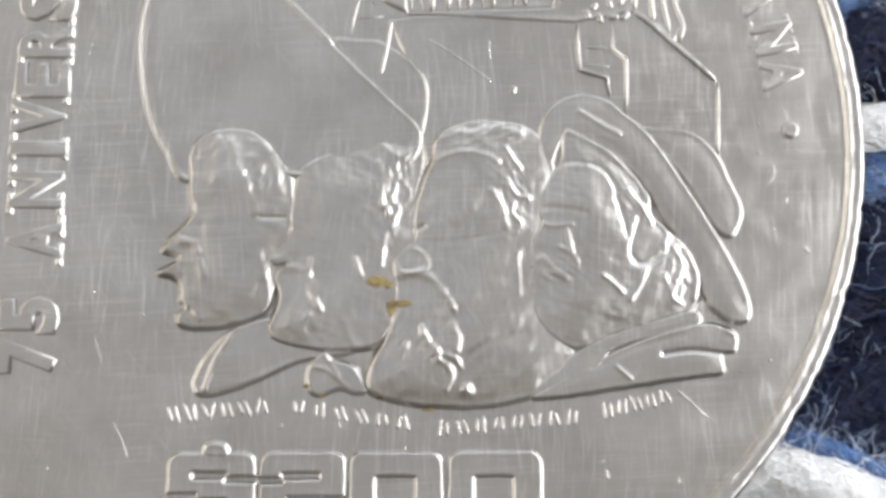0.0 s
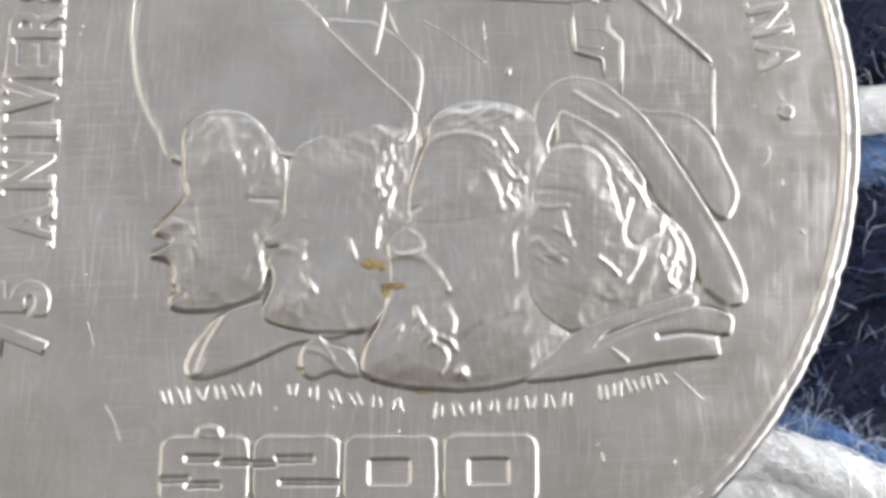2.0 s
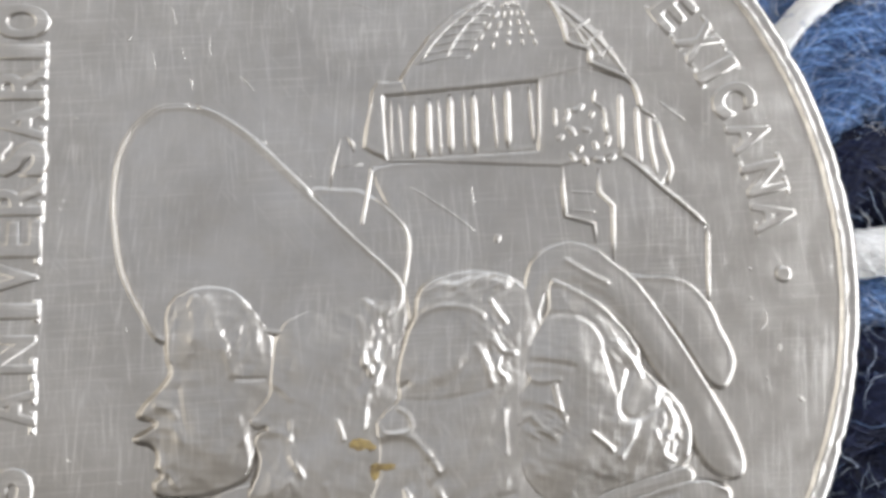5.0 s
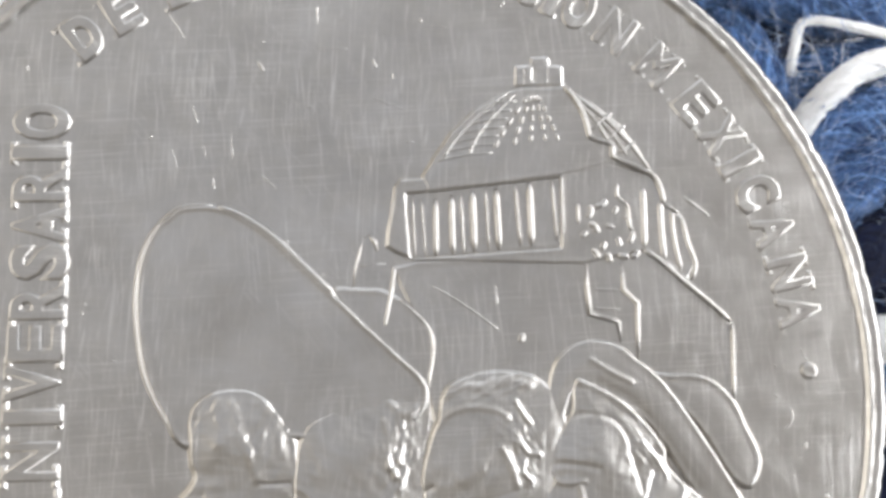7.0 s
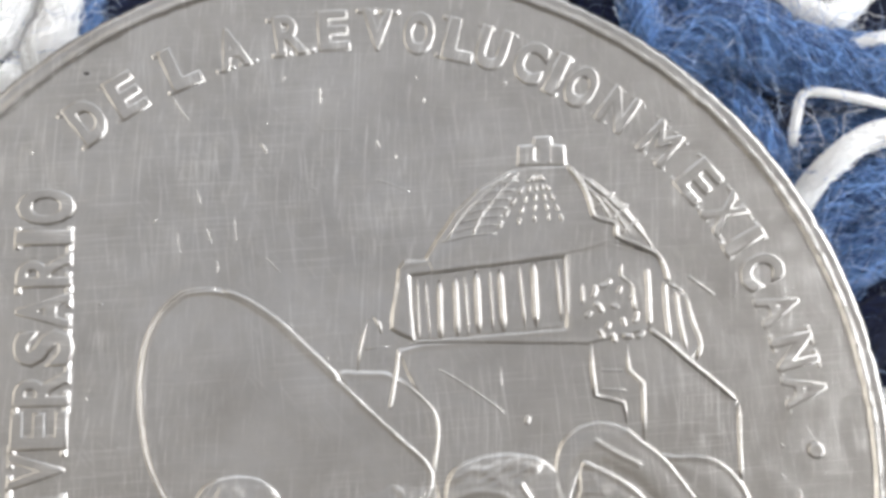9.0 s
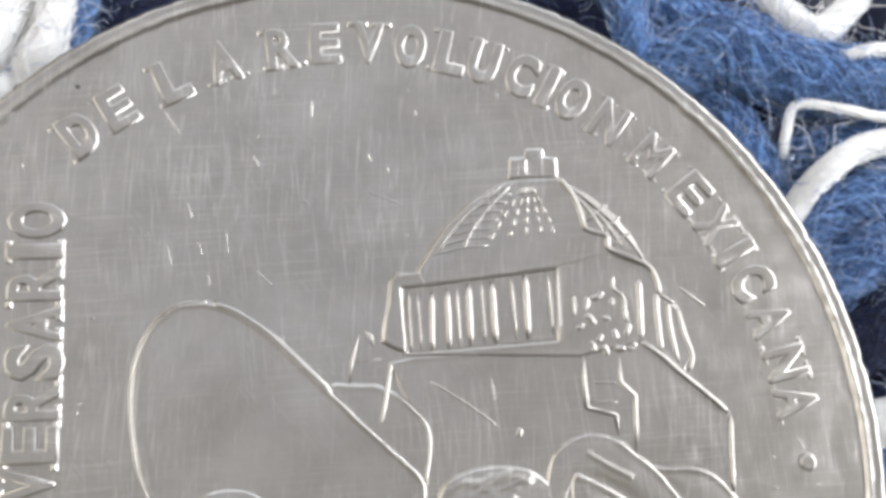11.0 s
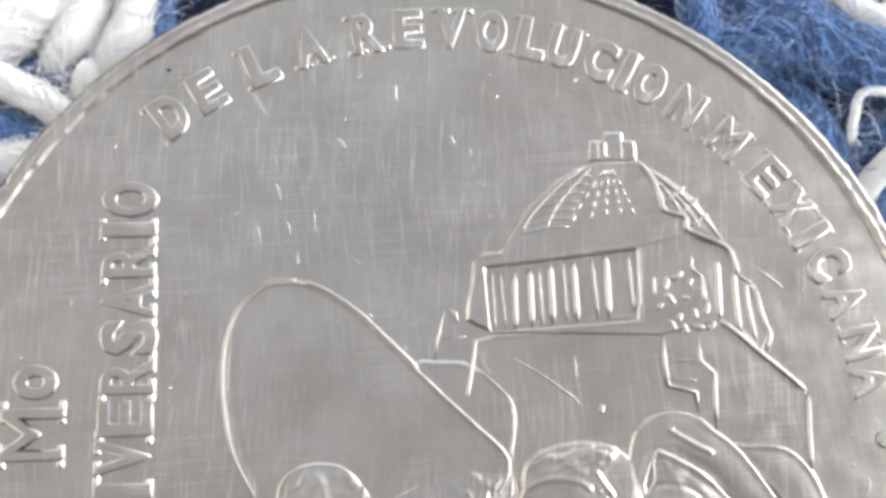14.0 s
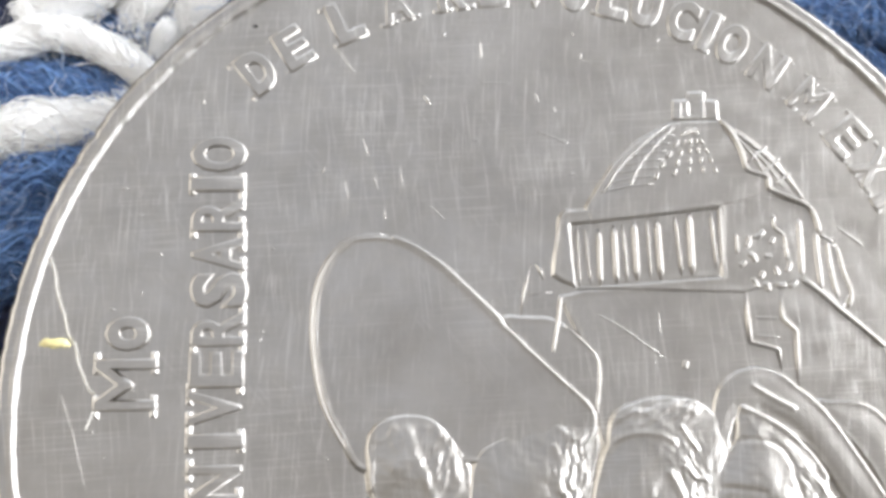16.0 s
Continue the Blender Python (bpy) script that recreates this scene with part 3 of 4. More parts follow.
relief("bust_relief", [(5.96, 0.04), (6.57, -0.26), (7.22, -0.63), (7.77, -1.19), (8.32, -1.97), (8.40, -2.46), (8.86, -2.94), (9.33, -3.34), (9.65, -3.98), (9.69, -4.62), (9.44, -5.18), (8.53, -5.51), (7.25, -5.91), (6.29, -6.31), (5.66, -6.12), (5.16, -5.69), (4.92, -5.22), (4.86, -4.62), (4.77, -4.14), (4.91, -3.71), (4.70, -3.50), (4.83, -3.23), (5.17, -2.79), (5.05, -2.50), (5.19, -1.85), (5.58, -1.19), (5.78, -0.89), (5.79, -0.36)],
       0.175, coin, dome=0.19, soft=0.9, edge=0.17, seed=28, wear=0.006, lip=0.010, hair=(((9.00, -4.05), 0.65, 1.15, 75, 0.28, 0.024), ((7.70, -1.95), 0.75, 1.2, 125, 0.30, 0.018), ((5.70, -4.05), 1.0, 0.55, 150, 0.24, 0.016)),
       strokes=(([(6.02, -0.12), (6.73, -0.46), (7.37, -0.91), (7.93, -1.48), (8.28, -2.05)], 0.10, 0.08), ([(5.34, -1.32), (5.91, -1.02), (6.72, -1.09), (7.20, -1.49), (7.42, -2.31), (7.64, -3.12)], 0.08, -0.05), ([(5.08, -2.66), (5.48, -2.85), (6.04, -2.81)], 0.07, 0.05),
                ([(5.28, -2.34), (5.89, -2.36), (6.45, -2.48)], 0.09, -0.05), ([(5.91, -2.97), (6.03, -3.54), (6.18, -3.94)], 0.07, 0.07), ([(4.90, -3.95), (5.22, -3.79), (5.54, -4.10), (5.85, -4.34)], 0.10, 0.07), ([(4.82, -4.35), (4.89, -4.66), (4.86, -5.22)], 0.08, 0.06),
                ([(6.89, -4.25), (7.20, -4.49), (7.44, -4.72)], 0.06, 0.07), ([(8.10, -4.00), (7.92, -4.48), (7.67, -4.88)], 0.09, 0.07), ([(7.67, -1.81), (8.07, -2.30), (8.30, -2.70)], 0.07, 0.07), ([(8.54, -2.62), (8.77, -3.02), (8.68, -3.35)], 0.08, 0.07),
                ([(8.92, -3.43), (9.15, -3.91), (8.97, -4.39)], 0.08, 0.08), ([(9.32, -3.58), (9.57, -4.22), (9.49, -4.87)], 0.09, 0.08), ([(8.65, -4.23), (8.87, -4.87), (9.11, -5.03)], 0.07, 0.06), ([(7.98, -2.63), (7.71, -3.60), (8.10, -3.92), (8.76, -3.59)], 0.08, -0.07),
                ([(5.71, -3.46), (6.02, -3.62)], 0.06, 0.05)) + tufts((8.98, -4.07), 0.5, 0.9, 36, 11, 110) + tufts((6.01, -4.10), 0.9, 0.5, 26, 12, 130) + tufts((7.83, -2.14), 0.4, 0.7, 16, 13, 120),
       lumps=(((6.38, -1.99), 0.7, 0.8, 0.04), ((6.31, -5.05), 0.8, 0.7, 0.05)), label="plain raised profile form")
relief("shoulder_relief", [(4.62, -7.58), (5.02, -7.21), (5.65, -6.78), (5.89, -6.50), (6.61, -6.09), (7.57, -5.67), (8.70, -5.35), (9.51, -5.18), (9.69, -5.53), (9.08, -5.82), (7.24, -6.30), (6.59, -7.08), (5.64, -7.55)], 0.15, coin, dome=0.06, soft=0.25, seed=29,
       strokes=(([(5.73, -6.75), (5.97, -6.43), (6.61, -6.07)], 0.07, 0.05),))
relief("scarf_relief", [(4.86, -7.63), (5.64, -7.12), (6.60, -6.62), (7.56, -6.18), (8.68, -5.76), (9.65, -5.55), (10.37, -5.66), (10.70, -5.89), (10.62, -6.32), (10.26, -6.45), (10.27, -6.92), (9.60, -7.04), (8.48, -7.20), (7.21, -7.39), (5.95, -7.58)], 0.17, coin, dome=0.05, soft=0.2, seed=30,
       strokes=(([(8.58, -6.42), (9.46, -6.32), (10.61, -6.48)], 0.07, -0.13), ([(7.23, -6.77), (7.61, -7.08)], 0.06, 0.05), ([(6.59, -6.77), (7.87, -6.22), (9.16, -5.90)], 0.09, -0.04), ([(10.38, -5.77), (10.63, -5.94), (10.55, -6.32)], 0.08, 0.05)))

# ---- coin: monument ----
monument = relief("monument_relief", [(0.90, 3.11), (1.58, 3.28), (3.24, 3.37), (5.63, 3.55), (8.03, 3.58), (9.10, 2.60), (10.43, 1.44), (10.33, -0.69), (8.51, -1.39), (2.01, -1.19), (1.40, 2.01)], 0.06, coin, curved=False, edge=0.12, seed=41, label="raised block of a domed monument")
RECESS = [(1.31, 5.19), (5.72, 5.64), (5.66, 3.63), (1.43, 3.36)]
relief("monument_hall", [(0.73, 3.71), (1.01, 5.42), (1.18, 5.62), (1.81, 5.66), (5.74, 5.88), (7.05, 6.10), (8.41, 5.67), (8.66, 4.77), (9.15, 4.52), (9.49, 3.15), (9.18, 2.60), (8.03, 3.50), (6.24, 3.14), (1.50, 3.31)], 0.105, monument, curved=False, edge=0.12, seed=42, holes=((RECESS, 0.0),))
relief("recess_panel", RECESS, 0.012, monument, curved=False, edge=0.05, seed=43)
dome = relief("dome", [(1.75, 5.66), (2.13, 6.27), (2.63, 6.99), (3.38, 7.69), (4.21, 8.16), (4.70, 8.30), (5.85, 8.32), (6.65, 7.88), (7.44, 7.20), (7.97, 6.47), (8.33, 5.74), (7.04, 5.99), (5.76, 5.68), (3.79, 5.43), (1.94, 5.24)], 0.11, monument, curved=False, dome=0.05, soft=0.6, edge=0.13, seed=44, label="ribbed dome")
relief("lantern", [(4.48, 8.34), (4.53, 8.94), (4.96, 8.97), (4.97, 9.21), (5.50, 9.20), (5.52, 8.97), (5.88, 8.93), (5.90, 8.32)], 0.042, monument, curved=False, edge=0.12, lip=0.004, seed=45,
       strokes=(([(4.71, 8.37), (4.73, 8.84)], 0.05, 0.03), ([(5.40, 8.45), (5.42, 8.90)], 0.05, 0.03), ([(5.04, 8.53), (5.05, 8.84)], 0.06, -0.06)))
DOME_TOP, DOME_LOW = (5.03, 8.20), [(3.82, 6.43), (4.39, 6.52), (4.88, 6.61), (5.32, 6.64), (5.71, 6.63)]
for (x, y) in DOME_LOW:
    for k in range(5):
        f0, f1 = 0.10 + 0.185 * k, 0.10 + 0.185 * k + 0.12
        bow = 0.25 * (x - DOME_TOP[0])
        pts = [(DOME_TOP[0] + (x - DOME_TOP[0]) * f + bow * f * (1 - f), DOME_TOP[1] + (y - DOME_TOP[1]) * f) for f in (f0, (f0 + f1) / 2, f1)]
        ridge("dome_tile", pts, 0.05, 0.05, dome, base=0.145)
for pts in ([(4.29, 8.13), (3.54, 7.56), (2.79, 6.83), (2.37, 6.18)], [(4.53, 8.12), (3.86, 7.47), (3.35, 6.82), (3.09, 6.25)]):
    ridge("rib", pts, 0.04, 0.016, dome, base=0.140)
for k in range(7):
    f = k / 6
    ridge("rib", [(2.20 + 1.45 * f ** 0.9, 6.12 + 1.62 * f), (3.05 + 0.95 * f, 6.30 + 1.53 * f), (3.80 + 0.72 * f, 6.36 + 1.50 * f)], 0.035, 0.012, dome, base=0.140)
ridge("rib", [(5.90, 8.32), (6.16, 7.98), (6.40, 7.55), (6.52, 7.15), (6.63, 6.78), (7.20, 6.58), (7.25, 6.21), (7.85, 5.94), (8.36, 5.67), (8.56, 5.28), (8.63, 4.85)], 0.09, 0.14, monument, base=0.10)
for pts in ([(6.42, 7.88), (6.96, 7.42), (7.50, 6.87), (7.96, 6.30), (8.26, 5.84)], [(6.32, 7.82), (6.78, 7.26), (7.16, 6.59)], [(6.60, 6.98), (7.03, 7.34), (7.26, 7.50)], [(7.04, 6.64), (7.39, 6.97), (7.63, 7.13)], [(7.38, 6.31), (7.73, 6.58), (7.90, 6.66)], [(6.79, 7.43), (7.25, 6.87), (7.63, 6.26)]):
    ridge("rib", pts, 0.055, 0.05, dome, base=0.13)
for a, b, w in zip([(1.50, 5.15), (1.73, 5.08), (2.15, 5.07), (2.59, 5.16), (2.85, 5.19), (3.19, 5.31), (3.56, 5.37), (3.86, 5.36), (4.40, 5.45), (4.82, 5.54), (5.46, 5.56), (5.74, 5.88)],
                   [(1.54, 3.37), (1.85, 3.40), (2.13, 3.39), (2.61, 3.45), (2.92, 3.47), (3.21, 3.53), (3.62, 3.55), (3.91, 3.56), (4.52, 3.66), (4.83, 3.68), (5.56, 3.82), (5.73, 3.71)],
                   (0.05, 0.045, 0.10, 0.11, 0.06, 0.115, 0.055, 0.115, 0.06, 0.115, 0.06, 0.06)):
    ridge("column", [a, b], w, 0.13 + w * 0.5, monument, base=0.0)
for pts, w in (([(8.06, 5.35), (8.05, 4.54), (8.03, 3.55)], 0.105), ([(8.54, 4.98), (8.53, 4.21), (8.59, 3.17)], 0.10), ([(8.85, 4.72), (8.89, 3.88), (9.05, 2.89)], 0.08), ([(9.13, 4.52), (9.27, 3.71), (9.46, 3.13), (9.33, 2.66)], 0.075), ([(8.63, 4.85), (9.07, 4.58)], 0.06),
               ([(8.00, 3.55), (8.49, 3.19), (9.13, 2.60), (9.78, 2.04), (10.40, 1.47)], 0.09), ([(10.43, 1.44), (10.38, 0.38), (10.35, -0.69)], 0.07)):
    ridge("column" if w != 0.09 else "cornice", pts, w, 0.12, monument, base=0.06)
for pts, w in (([(6.36, 3.22), (6.34, 2.51), (6.39, 1.73), (6.80, 1.63), (7.19, 1.51), (7.24, 0.93)], 0.085), ([(7.37, 3.15), (7.37, 2.41), (7.75, 2.04), (7.73, 1.23), (7.71, 0.38)], 0.085)):
    ridge("stair_edge", pts, w, 0.15, monument, base=0.04, straight=True)
for pts in ([(6.50, 1.91), (7.29, 1.86)], [(6.56, 2.43), (7.29, 2.41)]):
    ridge("stair_edge", pts, 0.04, 0.03, monument, base=0.05)
for pts, w in (([(-0.19, 2.54), (-0.12, 3.13), (-0.03, 3.47), (0.11, 3.97)], 0.05), ([(0.26, 4.06), (0.42, 3.87), (0.48, 3.59)], 0.08), ([(0.73, 3.64), (0.90, 4.68), (1.04, 5.38), (1.18, 5.61), (1.75, 5.64)], 0.05), ([(0.02, 3.16), (0.72, 3.24)], 0.05), ([(0.11, 3.97), (0.30, 4.03)], 0.05)):
    ridge("buttress_edge", pts, w, 0.12, monument, straight=True)
# worn sculpture group at the corner
rng = np.random.RandomState(7)
for k, c in enumerate([(6.48, 4.65), (6.82, 4.89), (7.21, 4.69), (6.59, 4.17), (7.07, 4.24), (7.57, 4.39), (6.83, 3.68), (7.27, 3.76), (6.29, 4.02), (7.63, 3.91), (6.61, 3.42), (7.41, 3.40), (6.97, 3.32), (7.74, 3.43)]):
    b = radians((90, 20, 60, 130, 0, 100, 45)[k % 7] + rng.uniform(-20, 20))
    q = rng.uniform(0.12, 0.24)
    dx, dy = q * math.cos(b), q * math.sin(b)
    ridge("corner_sculpture", [(c[0] - dx, c[1] - dy), (c[0] + 0.3 * dy, c[1] - 0.3 * dx), (c[0] + dx, c[1] + dy)], rng.uniform(0.07, 0.12), 0.10, monument, base=0.05)
for pts in ([(7.34, 5.44), (7.31, 5.07), (7.59, 4.79), (7.62, 4.23), (7.71, 4.10)], [(6.17, 4.90), (6.17, 4.26)]):
    ridge("corner_sculpture", pts, 0.06, 0.12, monument, base=0.06)

# ---- coin: value, writing ----
def rounded(cx0, cx1, cy0, cy1, r):
    return [(cx0 + r, cy0 + r), (cx1 - r, cy0 + r), (cx1 - r, cy1 - r), (cx0 + r, cy1 - r)]


def numeral(name, box4, holes, extra=()):
    """A block numeral with rounded corners and square counters."""
    (xa, ya), (xb, yb) = box4
    hs = [(rounded(min(a, c), max(a, c), min(b, d), max(b, d), 0.06), 0.06) for (a, b), (c, d) in holes]
    return relief(name, rounded(min(xa, xb), max(xa, xb), min(ya, yb), max(ya, yb), 0.38), 0.13, coin, curved=False, grow=0.38, holes=hs, edge=0.12, lip=0.004, seed=70, step=0.025, label="rounded block numeral")


numeral("numeral_zero", [(-0.08, -9.07), (2.45, -10.93)], [[(0.62, -9.72), (1.70, -10.36)]])
numeral("numeral_zero", [(2.59, -9.05), (5.15, -10.93)], [[(3.30, -9.72), (4.36, -10.36)]])
numeral("numeral_two", [(-2.47, -9.06), (-0.16, -10.88)], [[(-1.89, -9.61), (-0.87, -9.79)], [(-2.80, -9.74), (-1.82, -9.90)], [(-1.76, -10.24), (0.11, -10.38)]])
numeral("currency_sign", [(-4.90, -9.07), (-2.56, -10.90)], [[(-4.25, -9.59), (-3.32, -9.77)], [(-4.22, -10.28), (-3.30, -10.44)], [(-3.42, -9.70), (-2.20, -9.86)], [(-5.20, -10.14), (-4.12, -10.30)]])
relief("currency_sign", [(-3.96, -9.16), (-3.94, -8.89), (-3.75, -8.80), (-3.45, -8.83), (-3.34, -8.95), (-3.31, -9.19)], 0.13, coin, edge=0.14, seed=71)
relief("currency_sign", [(-3.91, -10.84), (-3.87, -11.13), (-3.28, -11.13), (-3.26, -10.84)], 0.13, coin, edge=0.14, seed=72)

glyphs = {}
SERIFS = {"A": "ac", "D": "ad", "E": "ad", "L": "ad", "R": "adc", "V": "df", "U": "df", "I": "be", "N": "adf", "M": "acdf", "X": "acdf", "7": "", "5": ""}


def with_serifs(me, ch, co):
    """Adds slab feet at the ends of the stems: a b c along the foot of the letter, d e f along its head."""
    lo, hi = co.min(0), co.max(0)
    bm = bmesh.new()
    bm.from_mesh(me)
    for k in SERIFS.get(ch, ""):
        x = {"a": lo[0] + 0.13, "b": 0.0, "c": hi[0] - 0.13}["abc"["abcdef".index(k) % 3]]
        y = lo[1] + 0.09 if k in "abc" else hi[1] - 0.09
        out = []
        for w, t, z in ((0.32, 0.10, -0.02), (0.32, 0.10, 0.015), (0.24, 0.03, 0.062)):
            out.append([bm.verts.new(((x + i * w) * MM, (y + j * t) * MM, z * MM)) for i, j in ((-1, -1), (1, -1), (1, 1), (-1, 1))])
        for p, q in zip(out[:-1], out[1:]):
            for i in range(4):
                bm.faces.new((p[i], p[(i + 1) % 4], q[(i + 1) % 4], q[i]))
        bm.faces.new(out[-1])
    bm.to_mesh(me)
    bm.free()
    return me


def glyph(ch, size, wide, bold):
    key = (ch, size, wide)
    if key not in glyphs:
        cu = bpy.data.curves.new("letter", "FONT")
        cu.body, cu.size, cu.align_x, cu.resolution_u = ch, size / 0.72, "CENTER", 3
        cu.extrude, cu.bevel_depth, cu.bevel_resolution, cu.offset = 0.03, 0.07, 2, bold
        ob = new("letter", cu)
        dg = bpy.context.evaluated_depsgraph_get()
        me = bpy.data.meshes.new_from_object(ob.evaluated_get(dg))
        bpy.data.objects.remove(ob)
        co = np.empty(len(me.vertices) * 3, np.float32)
        me.vertices.foreach_get("co", co)
        co = co.reshape(-1, 3)
        co[:, 0] -= (co[:, 0].max() + co[:, 0].min()) / 2
        co[:, 0] *= wide / max(0.25, co[:, 0].max() - co[:, 0].min()) if ch not in "I." else 1.0
        co[:, 1] -= (co[:, 1].max() + co[:, 1].min()) / 2
        me.vertices.foreach_set("co", (co * MM).ravel())
        me = with_serifs(me, ch, co)
        me.materials.clear()
        me.materials.append(METAL)
        me.update()
        glyphs[key] = me
    return glyphs[key]


def letter(ch, x, y, turn, size=1.3, wide=1.0, sink=0.0, bold=0.025):
    ob = new("letter", glyph(ch, size, wide, 0.0 if ch == "M" else 0.02 if ch in "NXAEVR" else 0.06))
    ob.parent = coin
    ob.matrix_basis = pose(x * MM, y * MM, (FZ - 0.005 - sink) * MM, 0, 0, turn)
    return ob


ARC_R = 12.50
for ch, deg in [('D', 128.1), ('E', 122.3), ('L', 114.3), ('A', 107.2), ('R', 99.2), ('E', 93.5), ('V', 87.6), ('O', 82.0), ('L', 76.4), ('U', 71.9), ('C', 66.5), ('I', 62.6), ('O', 58.9), ('N', 53.1), ('M', 45.9), ('E', 38.7), ('X', 33.3), ('I', 28.9), ('C', 24.5), ('A', 19.1), ('N', 13.1), ('A', 8.0)]:
    letter(ch, ARC_R * math.cos(radians(deg)), ARC_R * math.sin(radians(deg)), deg - 90, 1.17, 0.95, 0.02 + 0.03 * (0.5 + 0.5 * math.sin(deg * 1.7)))
letter(".", *(12.54, 0.06), -80, 1.3)
for ch, (x, y) in zip("75ANIVERS", [(-8.76, -6.48), (-8.74, -5.42), (-8.71, -3.37), (-8.76, -1.96), (-8.76, -0.80), (-8.79, 0.11), (-8.75, 1.17), (-8.72, 2.32), (-8.71, 3.40)]):
    letter(ch, x, y, 90, 1.42, 1.05)
for ch, (x, y) in zip("ARIO", [(-8.75, 4.41), (-8.78, 5.58), (-8.81, 6.45), (-8.78, 7.33)]):
    letter(ch, x, y, 90, 1.42, 1.05)
letter("M", *(-11.23, 0.78), 90, 1.7, 1.45)
letter("o", *(-11.20, 2.20), 90, 1.55, 1.0)

# names under the busts: plain raised bars
rng = np.random.RandomState(33)
for n, (a, b) in ((6, [(-5.04, -8.08), (-2.23, -7.84)]), (6, [(-1.75, -7.84), (1.64, -8.32)]), (8, [(2.22, -8.47), (6.25, -8.13)]), (5, [(6.80, -8.01), (8.79, -7.54)])):
    for k in range(n):
        f = (k + 0.5) / n
        x, y = a[0] + (b[0] - a[0]) * f, a[1] + (b[1] - a[1]) * f
        for off in (-0.10, 0.09):
            lean, high = rng.uniform(-0.12, 0.06), rng.uniform(0.17, 0.27)
            ridge("name_bar", [(x + off - lean, y - high), (x + off + lean, y + high)], 0.05, rng.uniform(0.035, 0.075), coin)

# ---- scratches, specks, residue ----
for pts, w, base in (([(1.99, 2.61), (2.88, 2.05), (3.95, 1.25)], 0.04, 0.05), ([(4.51, 1.24), (4.42, 0.98)], 0.09, 0.05), ([(3.76, 2.65), (3.82, 1.95)], 0.03, 0.05), ([(-4.42, 3.77), (-4.29, 3.10)], 0.03, 0.060), ([(-3.77, 3.71), (-3.72, 3.24)], 0.035, 0.060),
                     ([(-3.41, 4.14), (-3.31, 3.51)], 0.025, 0.060), ([(-0.39, 2.05), (-0.24, 1.32)], 0.035, 0.060), ([(0.10, 1.55), (0.22, 1.00)], 0.035, 0.060), ([(-1.54, 3.04), (-1.46, 2.48)], 0.03, 0.060), ([(-0.69, 2.40), (-0.57, 1.81)], 0.03, 0.060), ([(-2.54, 2.88), (-2.48, 2.11)], 0.022, 0.060),
                     ([(-0.93, 2.07), (-0.82, 1.30)], 0.03, 0.060), ([(0.45, 1.19), (0.55, 0.58)], 0.03, 0.060), ([(-5.28, 2.02), (-5.17, 0.96)], 0.02, 0.060), ([(-4.84, 3.24), (-4.70, 2.01)], 0.02, 0.060), ([(0.83, 0.80), (1.36, 0.33)], 0.04, 0.060)):
    ridge("scratch", pts, w, w * 0.35, coin, base)
for pts, w in (([(9.19, 5.09), (10.01, 4.47)], 0.05), ([(8.92, -7.36), (9.38, -7.78), (9.87, -8.24)], 0.035), ([(-6.45, -8.17), (-6.13, -8.77), (-5.96, -9.29)], 0.022),
               ([(0.33, 8.06), (1.44, 7.59)], 0.03), ([(-1.17, 10.79), (-1.15, 10.20)], 0.03), ([(-5.42, 10.58), (-4.86, 9.73)], 0.03), ([(-4.67, 7.84), (-4.50, 7.25)], 0.022), ([(-4.34, 6.70), (-4.22, 6.20)], 0.018), ([(-4.06, 5.75), (-4.02, 5.35)], 0.02), ([(-5.2, 6.6), (-5.05, 5.9)], 0.016), ([(-3.6, 7.0), (-3.5, 6.2)], 0.016), ([(1.83, 10.17), (2.64, 10.08)], 0.025), ([(0.43, 9.18), (0.53, 8.89)], 0.04),
               ([(-1.26, 9.48), (-0.22, 9.47)], 0.03), ([(11.97, -0.92), (11.99, -1.29), (11.69, -1.62)], 0.03), ([(12.76, -3.35), (12.91, -3.51)], 0.06), ([(-2.86, 9.13), (-2.67, 8.80)], 0.05), ([(12.34, -1.91), (12.29, -2.11)], 0.05), ([(6.92, -9.54), (6.96, -9.84)], 0.04),
               ([(12.30, 0.76), (12.56, 0.26)], 0.025), ([(-7.00, -5.91), (-6.73, -6.82)], 0.016), ([(-13.07, 0.83), (-12.55, -0.71), (-12.18, -2.21)], 0.016), ([(-2.75, 5.83), (-2.27, 5.33)], 0.03), ([(8.95, -9.77), (8.89, -9.96)], 0.05)):
    ridge("scratch", pts, w, w * 0.55, coin)
rng = np.random.RandomState(21)
for _ in range(90):
    r, a, b, s = 13.6 * math.sqrt(rng.uniform(0, 1)), rng.uniform(0, 6.28), rng.uniform(0, 3.14), rng.uniform(0.05, 0.22)
    x, y = r * math.cos(a), r * math.sin(a)
    ridge("scratch", [(x, y), (x + s * math.cos(b), y + s * math.sin(b))], rng.uniform(0.02, 0.04), 0.024, coin)


bpy.context.view_layer.update()
DEPS = bpy.context.evaluated_depsgraph_get()


def surface(x, y):
    """Height of the coin's surface at a place, mm."""
    return scene.ray_cast(DEPS, (x * MM, y * MM, 0.02), (0, 0, -1))[1].z / MM


